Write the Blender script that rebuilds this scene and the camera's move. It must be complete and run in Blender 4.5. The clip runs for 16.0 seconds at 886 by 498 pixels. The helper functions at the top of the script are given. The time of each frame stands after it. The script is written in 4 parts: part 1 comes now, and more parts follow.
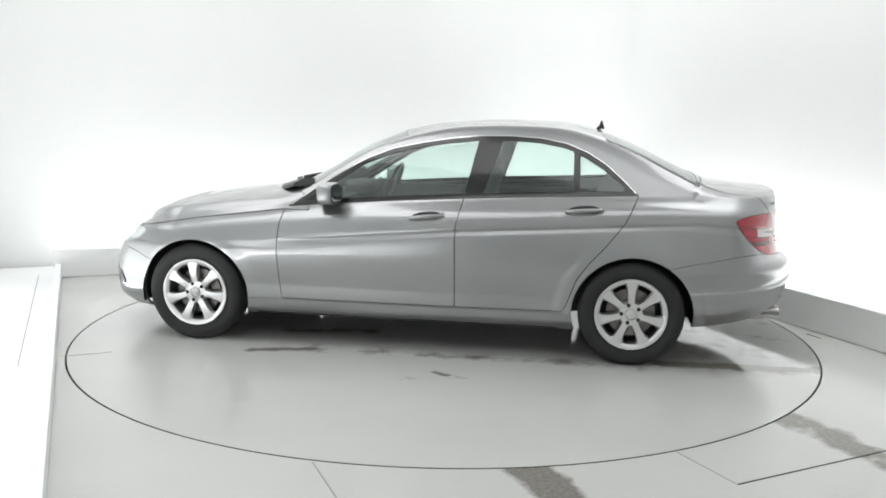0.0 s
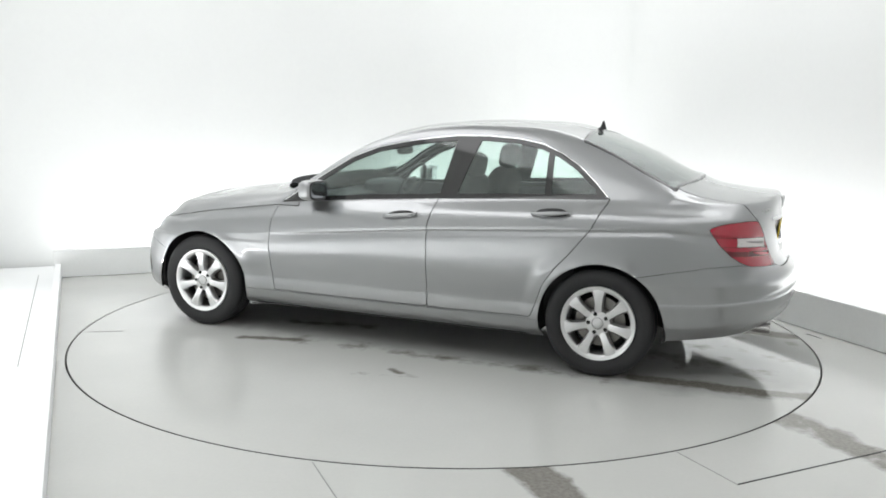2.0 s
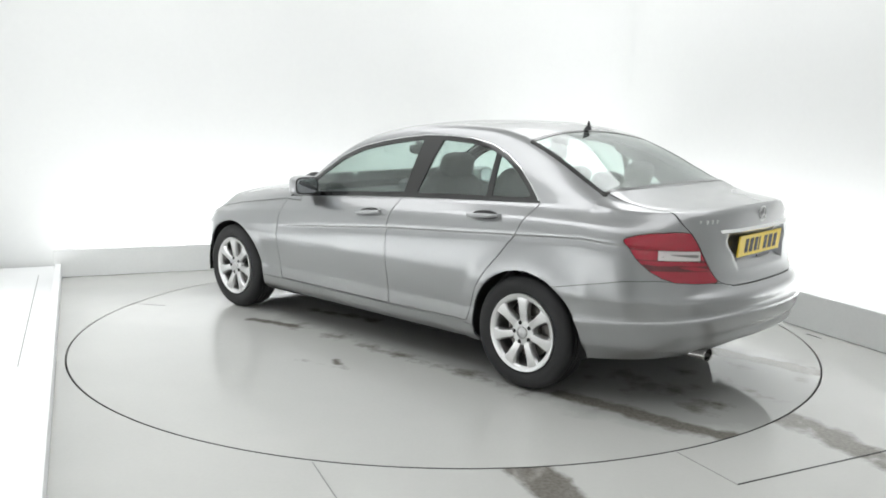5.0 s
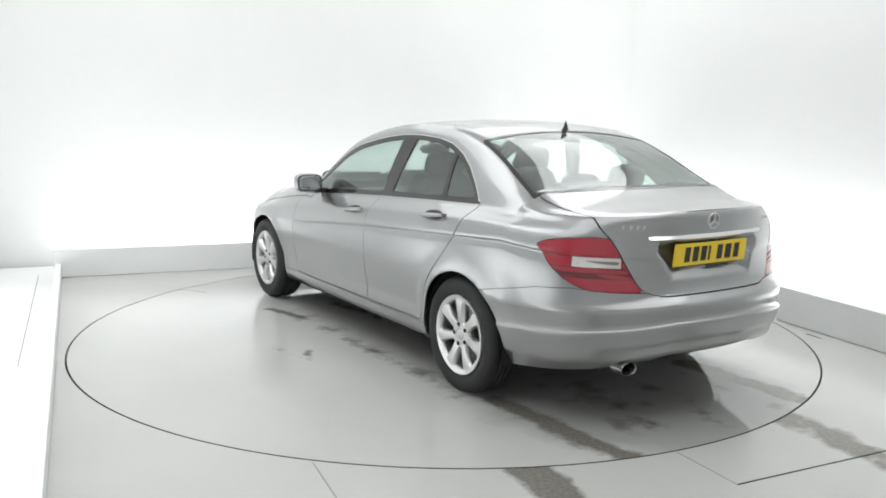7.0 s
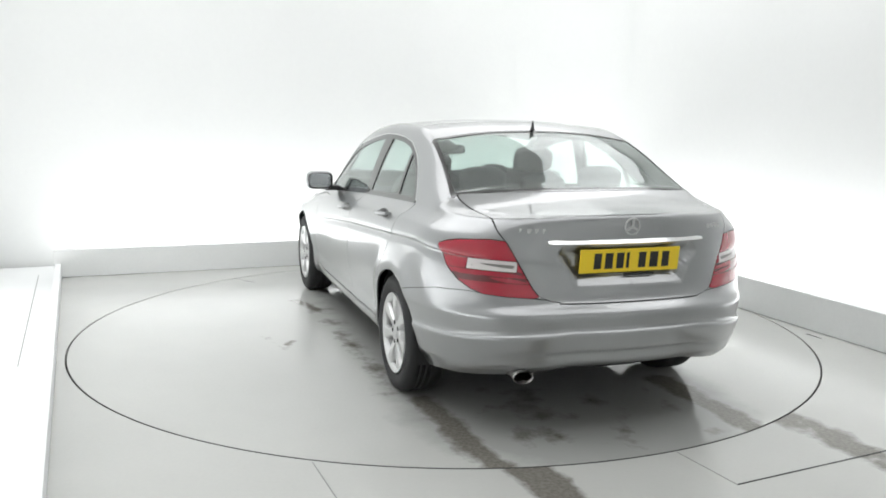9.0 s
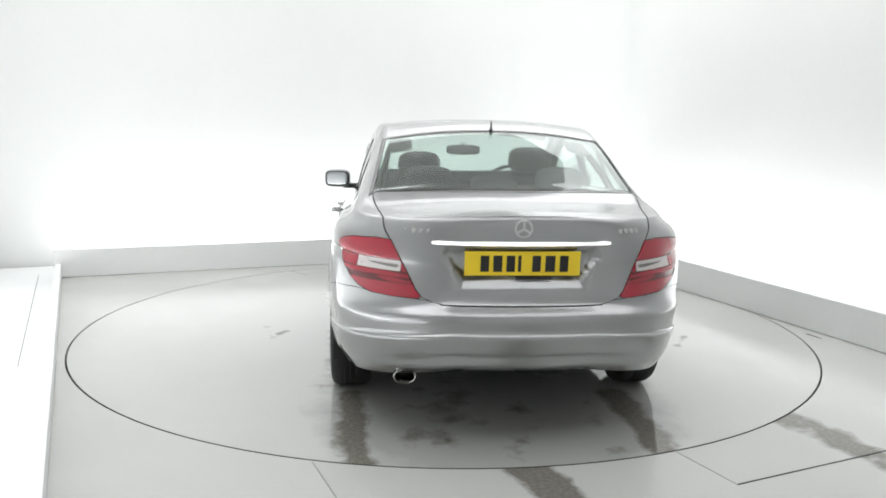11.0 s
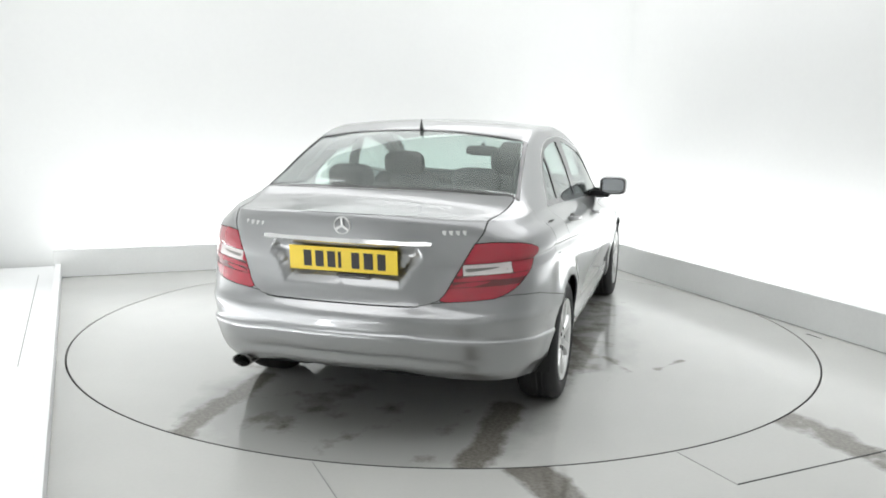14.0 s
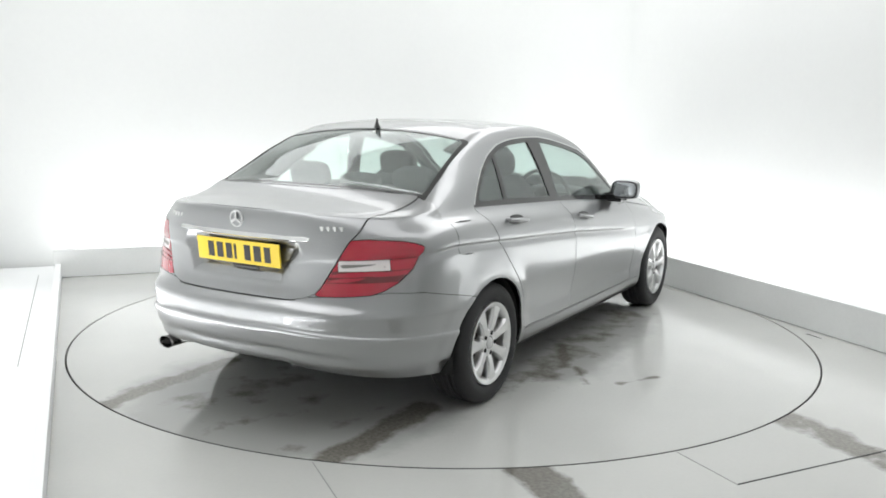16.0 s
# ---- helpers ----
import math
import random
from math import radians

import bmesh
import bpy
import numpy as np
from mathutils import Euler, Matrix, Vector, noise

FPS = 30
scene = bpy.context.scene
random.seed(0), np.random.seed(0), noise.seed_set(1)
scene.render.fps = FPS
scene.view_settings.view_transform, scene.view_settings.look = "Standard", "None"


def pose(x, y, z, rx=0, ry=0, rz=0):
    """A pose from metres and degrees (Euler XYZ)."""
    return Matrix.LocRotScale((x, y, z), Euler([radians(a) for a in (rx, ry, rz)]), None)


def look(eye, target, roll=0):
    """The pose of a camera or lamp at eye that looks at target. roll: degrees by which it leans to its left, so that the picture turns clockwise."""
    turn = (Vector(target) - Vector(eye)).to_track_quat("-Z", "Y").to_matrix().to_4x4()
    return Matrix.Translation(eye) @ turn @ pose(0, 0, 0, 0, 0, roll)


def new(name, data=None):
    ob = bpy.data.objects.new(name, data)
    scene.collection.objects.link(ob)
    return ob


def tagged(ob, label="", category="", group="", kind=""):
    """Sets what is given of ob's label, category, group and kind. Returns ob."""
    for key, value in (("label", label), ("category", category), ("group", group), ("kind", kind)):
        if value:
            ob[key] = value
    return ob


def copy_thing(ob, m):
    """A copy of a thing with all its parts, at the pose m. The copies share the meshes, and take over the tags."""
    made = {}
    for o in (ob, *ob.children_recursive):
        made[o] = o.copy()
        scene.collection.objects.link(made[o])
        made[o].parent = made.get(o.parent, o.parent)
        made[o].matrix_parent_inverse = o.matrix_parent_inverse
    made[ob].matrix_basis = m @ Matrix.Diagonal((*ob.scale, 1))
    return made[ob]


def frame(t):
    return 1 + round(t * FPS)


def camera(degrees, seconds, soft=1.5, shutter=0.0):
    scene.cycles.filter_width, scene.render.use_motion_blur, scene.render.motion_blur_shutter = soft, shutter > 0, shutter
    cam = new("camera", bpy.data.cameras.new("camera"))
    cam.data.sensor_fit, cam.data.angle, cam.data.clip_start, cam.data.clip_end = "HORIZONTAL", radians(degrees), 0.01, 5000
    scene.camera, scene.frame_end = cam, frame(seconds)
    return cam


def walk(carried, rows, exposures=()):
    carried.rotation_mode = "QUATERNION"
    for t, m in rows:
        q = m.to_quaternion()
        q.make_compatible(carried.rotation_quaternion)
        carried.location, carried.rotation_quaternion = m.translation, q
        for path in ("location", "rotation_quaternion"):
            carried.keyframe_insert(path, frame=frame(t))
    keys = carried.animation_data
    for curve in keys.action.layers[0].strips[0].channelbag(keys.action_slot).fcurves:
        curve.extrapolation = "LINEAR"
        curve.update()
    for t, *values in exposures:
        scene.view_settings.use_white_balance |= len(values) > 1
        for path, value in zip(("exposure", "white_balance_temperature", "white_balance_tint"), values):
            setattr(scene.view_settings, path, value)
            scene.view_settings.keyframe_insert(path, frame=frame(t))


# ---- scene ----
cam = camera(54.864, 16.0, soft=1.8)
EYE = Vector((0.0, -5.865, 1.4875))
AIM = EYE + Vector((math.sin(radians(-0.142)) * math.cos(radians(-9.091)), math.cos(radians(-0.142)) * math.cos(radians(-9.091)), math.sin(radians(-9.091))))
walk(cam, [(0.0, look(EYE, AIM, 0.937)), (16.0, look(EYE, AIM, 0.937))], exposures=[(0.0, 0.0), (16.0, 0.0)])

# ---- plan of the booth: a square turned by 22 degrees round the turntable ----
TURN = 22.0
BOOTH = pose(0, 0, 0, 0, 0, TURN)       # booth axes: x along the back kerb, y towards it
DISC_R = 2.445
BACK, RIGHT, LEFT = 2.625, 2.433, -2.60
KERB_H = 0.245
TROUGH = 0.55                            # gap between kerb and cloth wall
WALL_H = 3.6

# ---- world and light ----
world = bpy.data.worlds.new("world")
scene.world = world
world.use_nodes = True
world.node_tree.nodes["Background"].inputs["Color"].default_value = (0.8, 0.85, 0.9, 1)
world.node_tree.nodes["Background"].inputs["Strength"].default_value = 0.05


def area(name, m, sx, sy, watts, colour=(1, 1, 1), spread=180):
    d = bpy.data.lights.new(name, "AREA")
    d.shape, d.size, d.size_y, d.energy, d.color = "RECTANGLE", sx, sy, watts, colour
    d.spread = radians(spread)
    o = new(name, d)
    o.matrix_world = m
    return o


COOL = (0.992, 1.0, 1.016)
TUBES = 36                               # four rows of tubes under the ceiling, along the booth's sides
area("ceiling_tubes_back", BOOTH @ pose(0.0, 2.20, 3.50), 6.0, 1.7, TUBES, COOL)
area("ceiling_tubes_front", BOOTH @ pose(0.0, -3.40, 3.50), 6.0, 1.7, TUBES, COOL)
area("ceiling_tubes_left", BOOTH @ pose(-2.20, -0.6, 3.50), 1.6, 3.8, TUBES, COOL)
area("ceiling_tubes_right", BOOTH @ pose(2.10, -0.6, 3.50), 1.6, 3.8, TUBES, COOL)
area("trough_light_back", BOOTH @ pose(0.0, BACK + 0.20, 0.06, 172, 0, 0), 4.9, 0.16, 45, COOL)
area("trough_light_right", BOOTH @ pose(RIGHT + 0.20, 0.0, 0.06, 172, 0, -90), 4.9, 0.16, 45, COOL)
area("trough_light_left", BOOTH @ pose(LEFT - 0.24, -0.9, 0.035, 172, 0, 90), 5.6, 0.16, 58, COOL)


# ---- materials ----
class Mat:
    """A small builder for node materials."""

    def __init__(self, name, base=(0.5, 0.5, 0.5), rough=0.5, metal=0.0, coat=0.0, spec=0.5, coat_rough=0.03):
        self.m = bpy.data.materials.new(name)
        self.m.use_nodes = True
        self.t = self.m.node_tree
        self.b = self.t.nodes["Principled BSDF"]
        self.set("Base Color", (*base, 1))
        self.set("Roughness", rough)
        self.set("Metallic", metal)
        self.set("Coat Weight", coat)
        self.set("Coat Roughness", coat_rough)
        self.set("Specular IOR Level", spec)
        self.base = base
        self.rough = rough
        self.co = None

    def set(self, key, value):
        self.b.inputs[key].default_value = value

    def node(self, kind, **inputs):
        n = self.t.nodes.new(kind)
        for key, value in inputs.items():
            self.feed(n.inputs[key.replace("_", " ")], value)
        return n

    def feed(self, socket, value):
        if isinstance(value, bpy.types.NodeSocket):
            self.t.links.new(value, socket)
        else:
            socket.default_value = value

    def coords(self):
        if self.co is None:
            self.co = self.t.nodes.new("ShaderNodeTexCoord").outputs["Object"]
        return self.co

    def noise(self, scale, detail=3.0, rough=0.55):
        n = self.node("ShaderNodeTexNoise", Vector=self.coords(), Scale=scale, Detail=detail, Roughness=rough)
        return n.outputs["Fac"]

    def ramp(self, fac, a, b, lo=0.0, hi=1.0):
        n = self.t.nodes.new("ShaderNodeMapRange")
        self.feed(n.inputs["Value"], fac)
        for key, value in (("From Min", a), ("From Max", b), ("To Min", lo), ("To Max", hi)):
            self.feed(n.inputs[key], value)
        return n.outputs["Result"]

    def lin(self, fac, lo, hi):
        """lo at 0, hi at 1, straight on beyond."""
        return self.calc("ADD", self.calc("MULTIPLY", fac, hi - lo), lo)

    def calc(self, op, a, b=0.0, clamp=False):
        n = self.t.nodes.new("ShaderNodeMath")
        n.operation, n.use_clamp = op, clamp
        self.feed(n.inputs[0], a)
        self.feed(n.inputs[1], b)
        return n.outputs[0]

    def mix(self, fac, a, b):
        n = self.t.nodes.new("ShaderNodeMix")
        n.data_type = "RGBA"
        self.feed(n.inputs["Factor"], fac)
        self.feed(n.inputs["A"], a if isinstance(a, bpy.types.NodeSocket) else (*a, 1))
        self.feed(n.inputs["B"], b if isinstance(b, bpy.types.NodeSocket) else (*b, 1))
        return n.outputs["Result"]

    def link(self, key, socket):
        self.t.links.new(socket, self.b.inputs[key])

    def bump(self, height, strength, dist=0.01):
        n = self.node("ShaderNodeBump", Height=height, Strength=strength, Distance=dist)
        self.link("Normal", n.outputs["Normal"])

    def grain(self, coarse=2.0, fine=40.0, amount=0.12, rough_amount=0.08, relief=0.0):
        """Colour, gloss and relief that vary at two scales."""
        dark = tuple(v * (1 - 1.6 * amount) for v in self.base)
        light = tuple(min(1, v * (1 + 1.6 * amount)) for v in self.base)
        big, small = self.noise(coarse), self.noise(fine, 4)
        both = self.calc("ADD", self.calc("MULTIPLY", big, 0.65), self.calc("MULTIPLY", small, 0.35))
        self.link("Base Color", self.mix(both, dark, light))
        self.link("Roughness", self.lin(both, max(0.01, self.rough - rough_amount), self.rough + rough_amount))
        if relief:
            self.bump(small, relief)
        return self


CLOTH = Mat("white_cloth_wall", (0.72, 0.73, 0.72), 0.85).grain(0.8, 25, 0.03, 0.05, 0.05).m
WHITE = Mat("white_board", (0.86, 0.87, 0.87), 0.5).grain(1.5, 30, 0.03, 0.05).m
KERB = Mat("grey_painted_board", (0.81, 0.82, 0.81), 0.36).grain(1.5, 45, 0.06, 0.06, 0.04).m
CEIL = Mat("white_ceiling_paint", (0.8, 0.8, 0.79), 0.8).grain(1.0, 30, 0.03, 0.05).m
BOUNCE = Mat("bounce_wall_paint", (0.78, 0.79, 0.78), 0.7).grain(0.7, 20, 0.08, 0.05).m
FAINT_GAP = Mat("faint_joint", (0.26, 0.26, 0.25), 0.6).grain(3, 60, 0.2, 0.05).m
DARK_GAP = Mat("dark_joint", (0.02, 0.02, 0.02), 0.8).grain(3, 60, 0.2, 0.05).m
GREYSTEEL = Mat("lamp_housing_metal", (0.6, 0.6, 0.6), 0.4, 0.6).grain(3, 60, 0.1, 0.05).m


def capsule(mt, ax, ay, bx, by, half, soft):
    """1 inside a strip from a to b, fading to 0 over soft metres, in the object's plane."""
    sep = mt.node("ShaderNodeSeparateXYZ", Vector=mt.coords())
    x, y = sep.outputs["X"], sep.outputs["Y"]
    dx, dy = bx - ax, by - ay
    ll = dx * dx + dy * dy
    px, py = mt.calc("SUBTRACT", x, ax), mt.calc("SUBTRACT", y, ay)
    h = mt.calc("DIVIDE", mt.calc("ADD", mt.calc("MULTIPLY", px, dx), mt.calc("MULTIPLY", py, dy)), ll, True)
    ex = mt.calc("SUBTRACT", px, mt.calc("MULTIPLY", h, dx))
    ey = mt.calc("SUBTRACT", py, mt.calc("MULTIPLY", h, dy))
    d = mt.calc("SQRT", mt.calc("ADD", mt.calc("MULTIPLY", ex, ex), mt.calc("MULTIPLY", ey, ey)))
    return mt.ramp(d, half + soft, half - soft)


def wet_floor(name, base, strips, rough=0.2, damp_reflection=()):
    """Glossy painted floor, with wet and dirty strips whose edges are ragged."""
    mt = Mat(name, base, rough)
    big, mid, small = mt.noise(1.1), mt.noise(5.0, 5, 0.6), mt.noise(55.0, 3)
    both = mt.calc("ADD", mt.calc("MULTIPLY", big, 0.7), mt.calc("MULTIPLY", small, 0.3))
    dry = mt.mix(both, tuple(v * 0.90 for v in base), tuple(v * 1.10 for v in base))
    wet = None
    for ax, ay, bx, by, half, soft, weight in strips:
        s = mt.calc("MULTIPLY", capsule(mt, ax, ay, bx, by, half, soft), weight)
        wet = s if wet is None else mt.calc("MAXIMUM", wet, s)
    ragged = mt.calc("ADD", wet, mt.calc("MULTIPLY", mt.calc("SUBTRACT", mid, 0.5), 1.7))
    mask = mt.ramp(ragged, 0.46, 0.84)
    mask = mt.calc("MULTIPLY", mask, mt.ramp(wet, 0.02, 0.2))
    film = mt.mix(mt.ramp(small, 0.35, 0.65), (0.11, 0.10, 0.08), (0.19, 0.175, 0.15))
    dry_rough = mt.lin(both, rough - 0.08, rough + 0.10)
    for ax, ay, bx, by, half, soft, weight in damp_reflection:             # a thin film of water, glossier; its darkening also paints in the car's reflection
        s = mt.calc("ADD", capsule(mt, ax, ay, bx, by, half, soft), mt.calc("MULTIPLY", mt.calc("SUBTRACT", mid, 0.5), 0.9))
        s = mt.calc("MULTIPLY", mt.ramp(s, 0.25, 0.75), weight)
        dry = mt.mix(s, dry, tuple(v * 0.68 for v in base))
        m2 = mt.t.nodes.new("ShaderNodeMix")
        mt.feed(m2.inputs[0], s)
        mt.feed(m2.inputs[2], dry_rough)
        mt.feed(m2.inputs[3], 0.05)
        dry_rough = m2.outputs[0]
    mt.link("Base Color", mt.mix(mt.calc("MULTIPLY", mask, 0.86), dry, film))
    n = mt.t.nodes.new("ShaderNodeMix")
    mt.feed(n.inputs[0], mask)
    mt.feed(n.inputs[2], dry_rough)
    mt.feed(n.inputs[3], 0.06)
    mt.link("Roughness", n.outputs[0])
    mt.bump(mid, 0.03, 0.004)
    return mt.m


FLOOR = wet_floor("painted_floor", (0.545, 0.55, 0.527), [
    (0.38, -2.44, 1.00, -4.3, 0.115, 0.06, 1.08), (1.74, -1.74, 2.20, -2.9, 0.12, 0.07, 0.86),
    (2.70, 0.0, 3.3, -0.9, 0.05, 0.05, 0.7)], 0.22)


# ---- mesh helpers ----
def mesh_of(name, verts, faces, material, smooth=False):
    me = bpy.data.meshes.new(name)
    me.from_pydata(verts, [], faces)
    me.materials.append(material)
    if smooth:
        me.polygons.foreach_set("use_smooth", [True] * len(me.polygons))
    me.update()
    return me


def finish(name, bm, material, smooth=False):
    me = bpy.data.meshes.new(name)
    bm.normal_update()
    bm.to_mesh(me)
    bm.free()
    me.materials.append(material)
    if smooth:
        me.polygons.foreach_set("use_smooth", [True] * len(me.polygons))
        me.set_sharp_from_angle(angle=radians(38))
    return me


def part(name, bm, material, parent, label="", smooth=False, m=None):
    ob = new(name, bm if isinstance(bm, bpy.types.Mesh) else finish(name, bm, material, smooth))
    ob.parent = parent
    if m is not None:
        ob.matrix_basis = m
    return tagged(ob, label)


def box(bm, x0, y0, z0, x1, y1, z1, bevel=0.0, m=None):
    """Adds a bevelled block between two corners."""
    r = bmesh.ops.create_cube(bm, size=1.0)
    vs = r["verts"]
    for v in vs:
        v.co = Vector(((x0 + x1) / 2 + v.co.x * (x1 - x0), (y0 + y1) / 2 + v.co.y * (y1 - y0), (z0 + z1) / 2 + v.co.z * (z1 - z0)))
    if bevel:
        es = list({e for v in vs for e in v.link_edges})
        r = bmesh.ops.bevel(bm, geom=es, offset=bevel, segments=2, affect="EDGES", profile=0.7)
        vs = list({v for f in r["faces"] for v in f.verts} | {v for v in vs if v.is_valid})
    if m is not None:
        bmesh.ops.transform(bm, matrix=m, verts=vs)
    return bm


def lathe(bm, rows, n=48, m=None, caps=True):
    """A turned body about the y axis from (radius, y) rows."""
    rings = []
    for r, y in rows:
        rings.append([bm.verts.new((r * math.cos(2 * math.pi * i / n), y, r * math.sin(2 * math.pi * i / n))) for i in range(n)])
    for a, b in zip(rings, rings[1:]):
        for i in range(n):
            bm.faces.new((a[i], a[(i + 1) % n], b[(i + 1) % n], b[i]))
    if caps:
        bm.faces.new(rings[0][::-1])
        bm.faces.new(rings[-1])
    if m is not None:
        bmesh.ops.transform(bm, matrix=m, verts=[v for r in rings for v in r])
    return bm


def block(name, x0, y0, z0, x1, y1, z1, material, bevel=0.004, m=BOOTH):
    ob = new(name, finish(name, box(bmesh.new(), x0, y0, z0, x1, y1, z1, bevel), material))
    ob.matrix_world = m
    return ob


# ---- floor, kerbs, walls, ceiling ----
def ring_floor():
    """The floor round the turntable: a sheet with a round hole, out to the hall's walls."""
    bm = bmesh.new()
    n, r0 = 192, DISC_R + 0.006
    inner, low, outer = [], [], []
    for i in range(n):
        a = 2 * math.pi * i / n
        c, s = math.cos(a), math.sin(a)
        k = 9.0 / max(abs(c), abs(s))
        inner.append(bm.verts.new((r0 * c, r0 * s, 0)))
        low.append(bm.verts.new((r0 * c, r0 * s, -0.08)))
        outer.append(bm.verts.new((k * c, k * s, 0)))
    for i in range(n):
        j = (i + 1) % n
        bm.faces.new((inner[i], outer[i], outer[j], inner[j]))
        bm.faces.new((low[i], inner[i], inner[j], low[j]))
    return finish("floor", bm, FLOOR)


floor = tagged(new("floor", ring_floor()), "pale grey painted concrete floor with wet tyre tracks", "floor", kind="structure")


def seam(name, x0, y0, x1, y1, w, material=DARK_GAP, z=0.0):
    """A shallow dark joint in the floor."""
    d = Vector((x1 - x0, y1 - y0, 0))
    ob = new(name, finish(name, box(bmesh.new(), 0, -w / 2, -0.004, d.length, w / 2, 0.0015), material))
    ob.matrix_world = pose(x0, y0, z, 0, 0, math.degrees(math.atan2(d.y, d.x)))
    ob.parent = floor
    ob.matrix_parent_inverse = Matrix()
    return ob


seam("joint", 1.215, -2.556, 2.981, -1.70, 0.008)
seam("joint", 1.048, -2.209, 1.215, -2.556, 0.003, FAINT_GAP)
seam("joint", -0.553, -2.402, -0.390, -2.780, 0.004, FAINT_GAP)
seam("joint", -3.551, 1.45, -2.42, -1.19, 0.005, FAINT_GAP, 0.021)
seam("joint", 2.535, -0.055, 2.587, -0.172, 0.012)
tagged(block("pit_floor", -2.7, -2.7, -0.12, 2.7, 2.7, -0.085, DARK_GAP), "dark pit under the turntable", "pit", kind="structure")

kerb_back = tagged(block("kerb_back", LEFT - 0.02, BACK, 0.004, RIGHT + 0.6, BACK + 0.05, KERB_H, KERB, 0.003), "low grey painted kerb board behind the turntable", "kerb", kind="structure")
kerb_right = tagged(block("kerb_right", RIGHT, -3.4, 0.004, RIGHT + 0.05, BACK - 0.003, KERB_H + 0.01, KERB, 0.003), "low grey painted kerb board beside the turntable", "kerb", kind="structure")
kerb_left = tagged(block("kerb_left", 0.0, -0.05, 0.004, 5.7, 0.0, 0.125, WHITE, 0.003, pose(-3.370, 1.500, 0, 0, 0, -66.6)), "low white kerb board beside the turntable", "kerb", kind="structure")
tagged(block("trough_floor", -0.50, -0.56, 0.004, 5.7, -0.054, 0.02, WHITE, 0.003, pose(-3.370, 1.500, 0, 0, 0, -66.6)), "white board beside the kerb", "floor", kind="structure")
wall_back = tagged(block("wall_back", LEFT - TROUGH - 0.12, BACK + TROUGH, 0, RIGHT + TROUGH + 0.12, BACK + TROUGH + 0.12, WALL_H, CLOTH, 0.0), "plain white backdrop wall lit from below", "wall", kind="structure")
wall_right = tagged(block("wall_right", RIGHT + TROUGH, -5.898, 0, RIGHT + TROUGH + 0.12, BACK + TROUGH - 0.002, WALL_H, CLOTH, 0.0), "plain white backdrop wall lit from below", "wall", kind="structure")
wall_left = tagged(block("wall_left", LEFT - TROUGH - 0.12, -5.898, 0, LEFT - TROUGH, BACK + TROUGH - 0.002, WALL_H, CLOTH, 0.0), "plain white backdrop wall lit from below", "wall", kind="structure")


def corner_cove():
    """A rounded corner between the back and the right wall."""
    bm = bmesh.new()
    r, n = 0.9, 64
    cx, cy = RIGHT + TROUGH - r - 0.002, BACK + TROUGH - r - 0.002
    front = [[bm.verts.new((cx + k * math.cos(a), cy + k * math.sin(a), z)) for z in (0.0, WALL_H - 0.002)] for k in (r, r + 0.02) for a in np.linspace(0, math.pi / 2, n)]
    for i in range(n - 1):
        bm.faces.new((front[i][0], front[i][1], front[i + 1][1], front[i + 1][0]))
        bm.faces.new((front[n + i][1], front[n + i][0], front[n + i + 1][0], front[n + i + 1][1]))
    ob = new("wall_corner", finish("wall_corner", bm, CLOTH, True))
    ob.matrix_world = BOOTH
    return tagged(ob, "rounded white corner of the backdrop", "wall", kind="structure")


corner_cove()
ceiling = tagged(block("ceiling", -6.6, -7.6, WALL_H, 6.6, 6.6, WALL_H + 0.1, CEIL, 0.0, Matrix()), "plain white ceiling", "ceiling", kind="structure")
# unseen wall behind the camera, added to throw light back onto the car
bounce_wall = tagged(block("bounce_wall", LEFT - TROUGH - 0.12, -6.02, 0, RIGHT + TROUGH + 0.12, -5.9, WALL_H, BOUNCE, 0.0), "unseen white wall behind the camera, added to bounce light", "wall", kind="structure")

# ---- turntable ----
TABLE = wet_floor("painted_turntable", (0.545, 0.55, 0.527), [
    (-1.45, 0.62, -2.5, 0.56, 0.085, 0.06, 1.02), (-1.5, -0.80, -2.5, -0.80, 0.095, 0.06, 1.05), (-1.6, -0.60, -2.3, -0.62, 0.05, 0.10, 0.62),
    (1.08, 0.87, 0.72, 0.76, 0.045, 0.05, 1.05), (1.0, 0.36, 0.45, 0.24, 0.07, 0.08, 0.92), (0.7, 0.75, -1.3, 0.72, 0.08, 0.13, 0.74),
    (0.0, -0.90, -0.42, -1.10, 0.07, 0.07, 0.98), (-0.40, -1.16, -0.66, -1.34, 0.04, 0.05, 0.95), (-0.32, -1.62, -0.56, -1.50, 0.025, 0.04, 0.95),
    (1.2, -0.92, -0.9, -1.02, 0.18, 0.20, 0.74), (-0.12, 1.09, -0.19, 1.13, 0.030, 0.04, 1.05), (0.05, 1.22, -0.35, 1.16, 0.05, 0.08, 0.62),
    (-1.5, 0.1, -2.1, 0.2, 0.25, 0.25, 0.60), (-1.5, -0.25, -2.2, -0.2, 0.10, 0.20, 0.62)], 0.185,
    # wet under and beside the car; the dark tone also stands in for its reflection
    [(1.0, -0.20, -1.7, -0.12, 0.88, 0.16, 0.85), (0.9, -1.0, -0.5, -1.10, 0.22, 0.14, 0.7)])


def turned(name, rows, material):
    bm = bmesh.new()
    lathe(bm, rows, 192, Matrix.Rotation(radians(90), 4, "X"), caps=False)
    bmesh.ops.recalc_face_normals(bm, faces=bm.faces)
    return finish(name, bm, material)


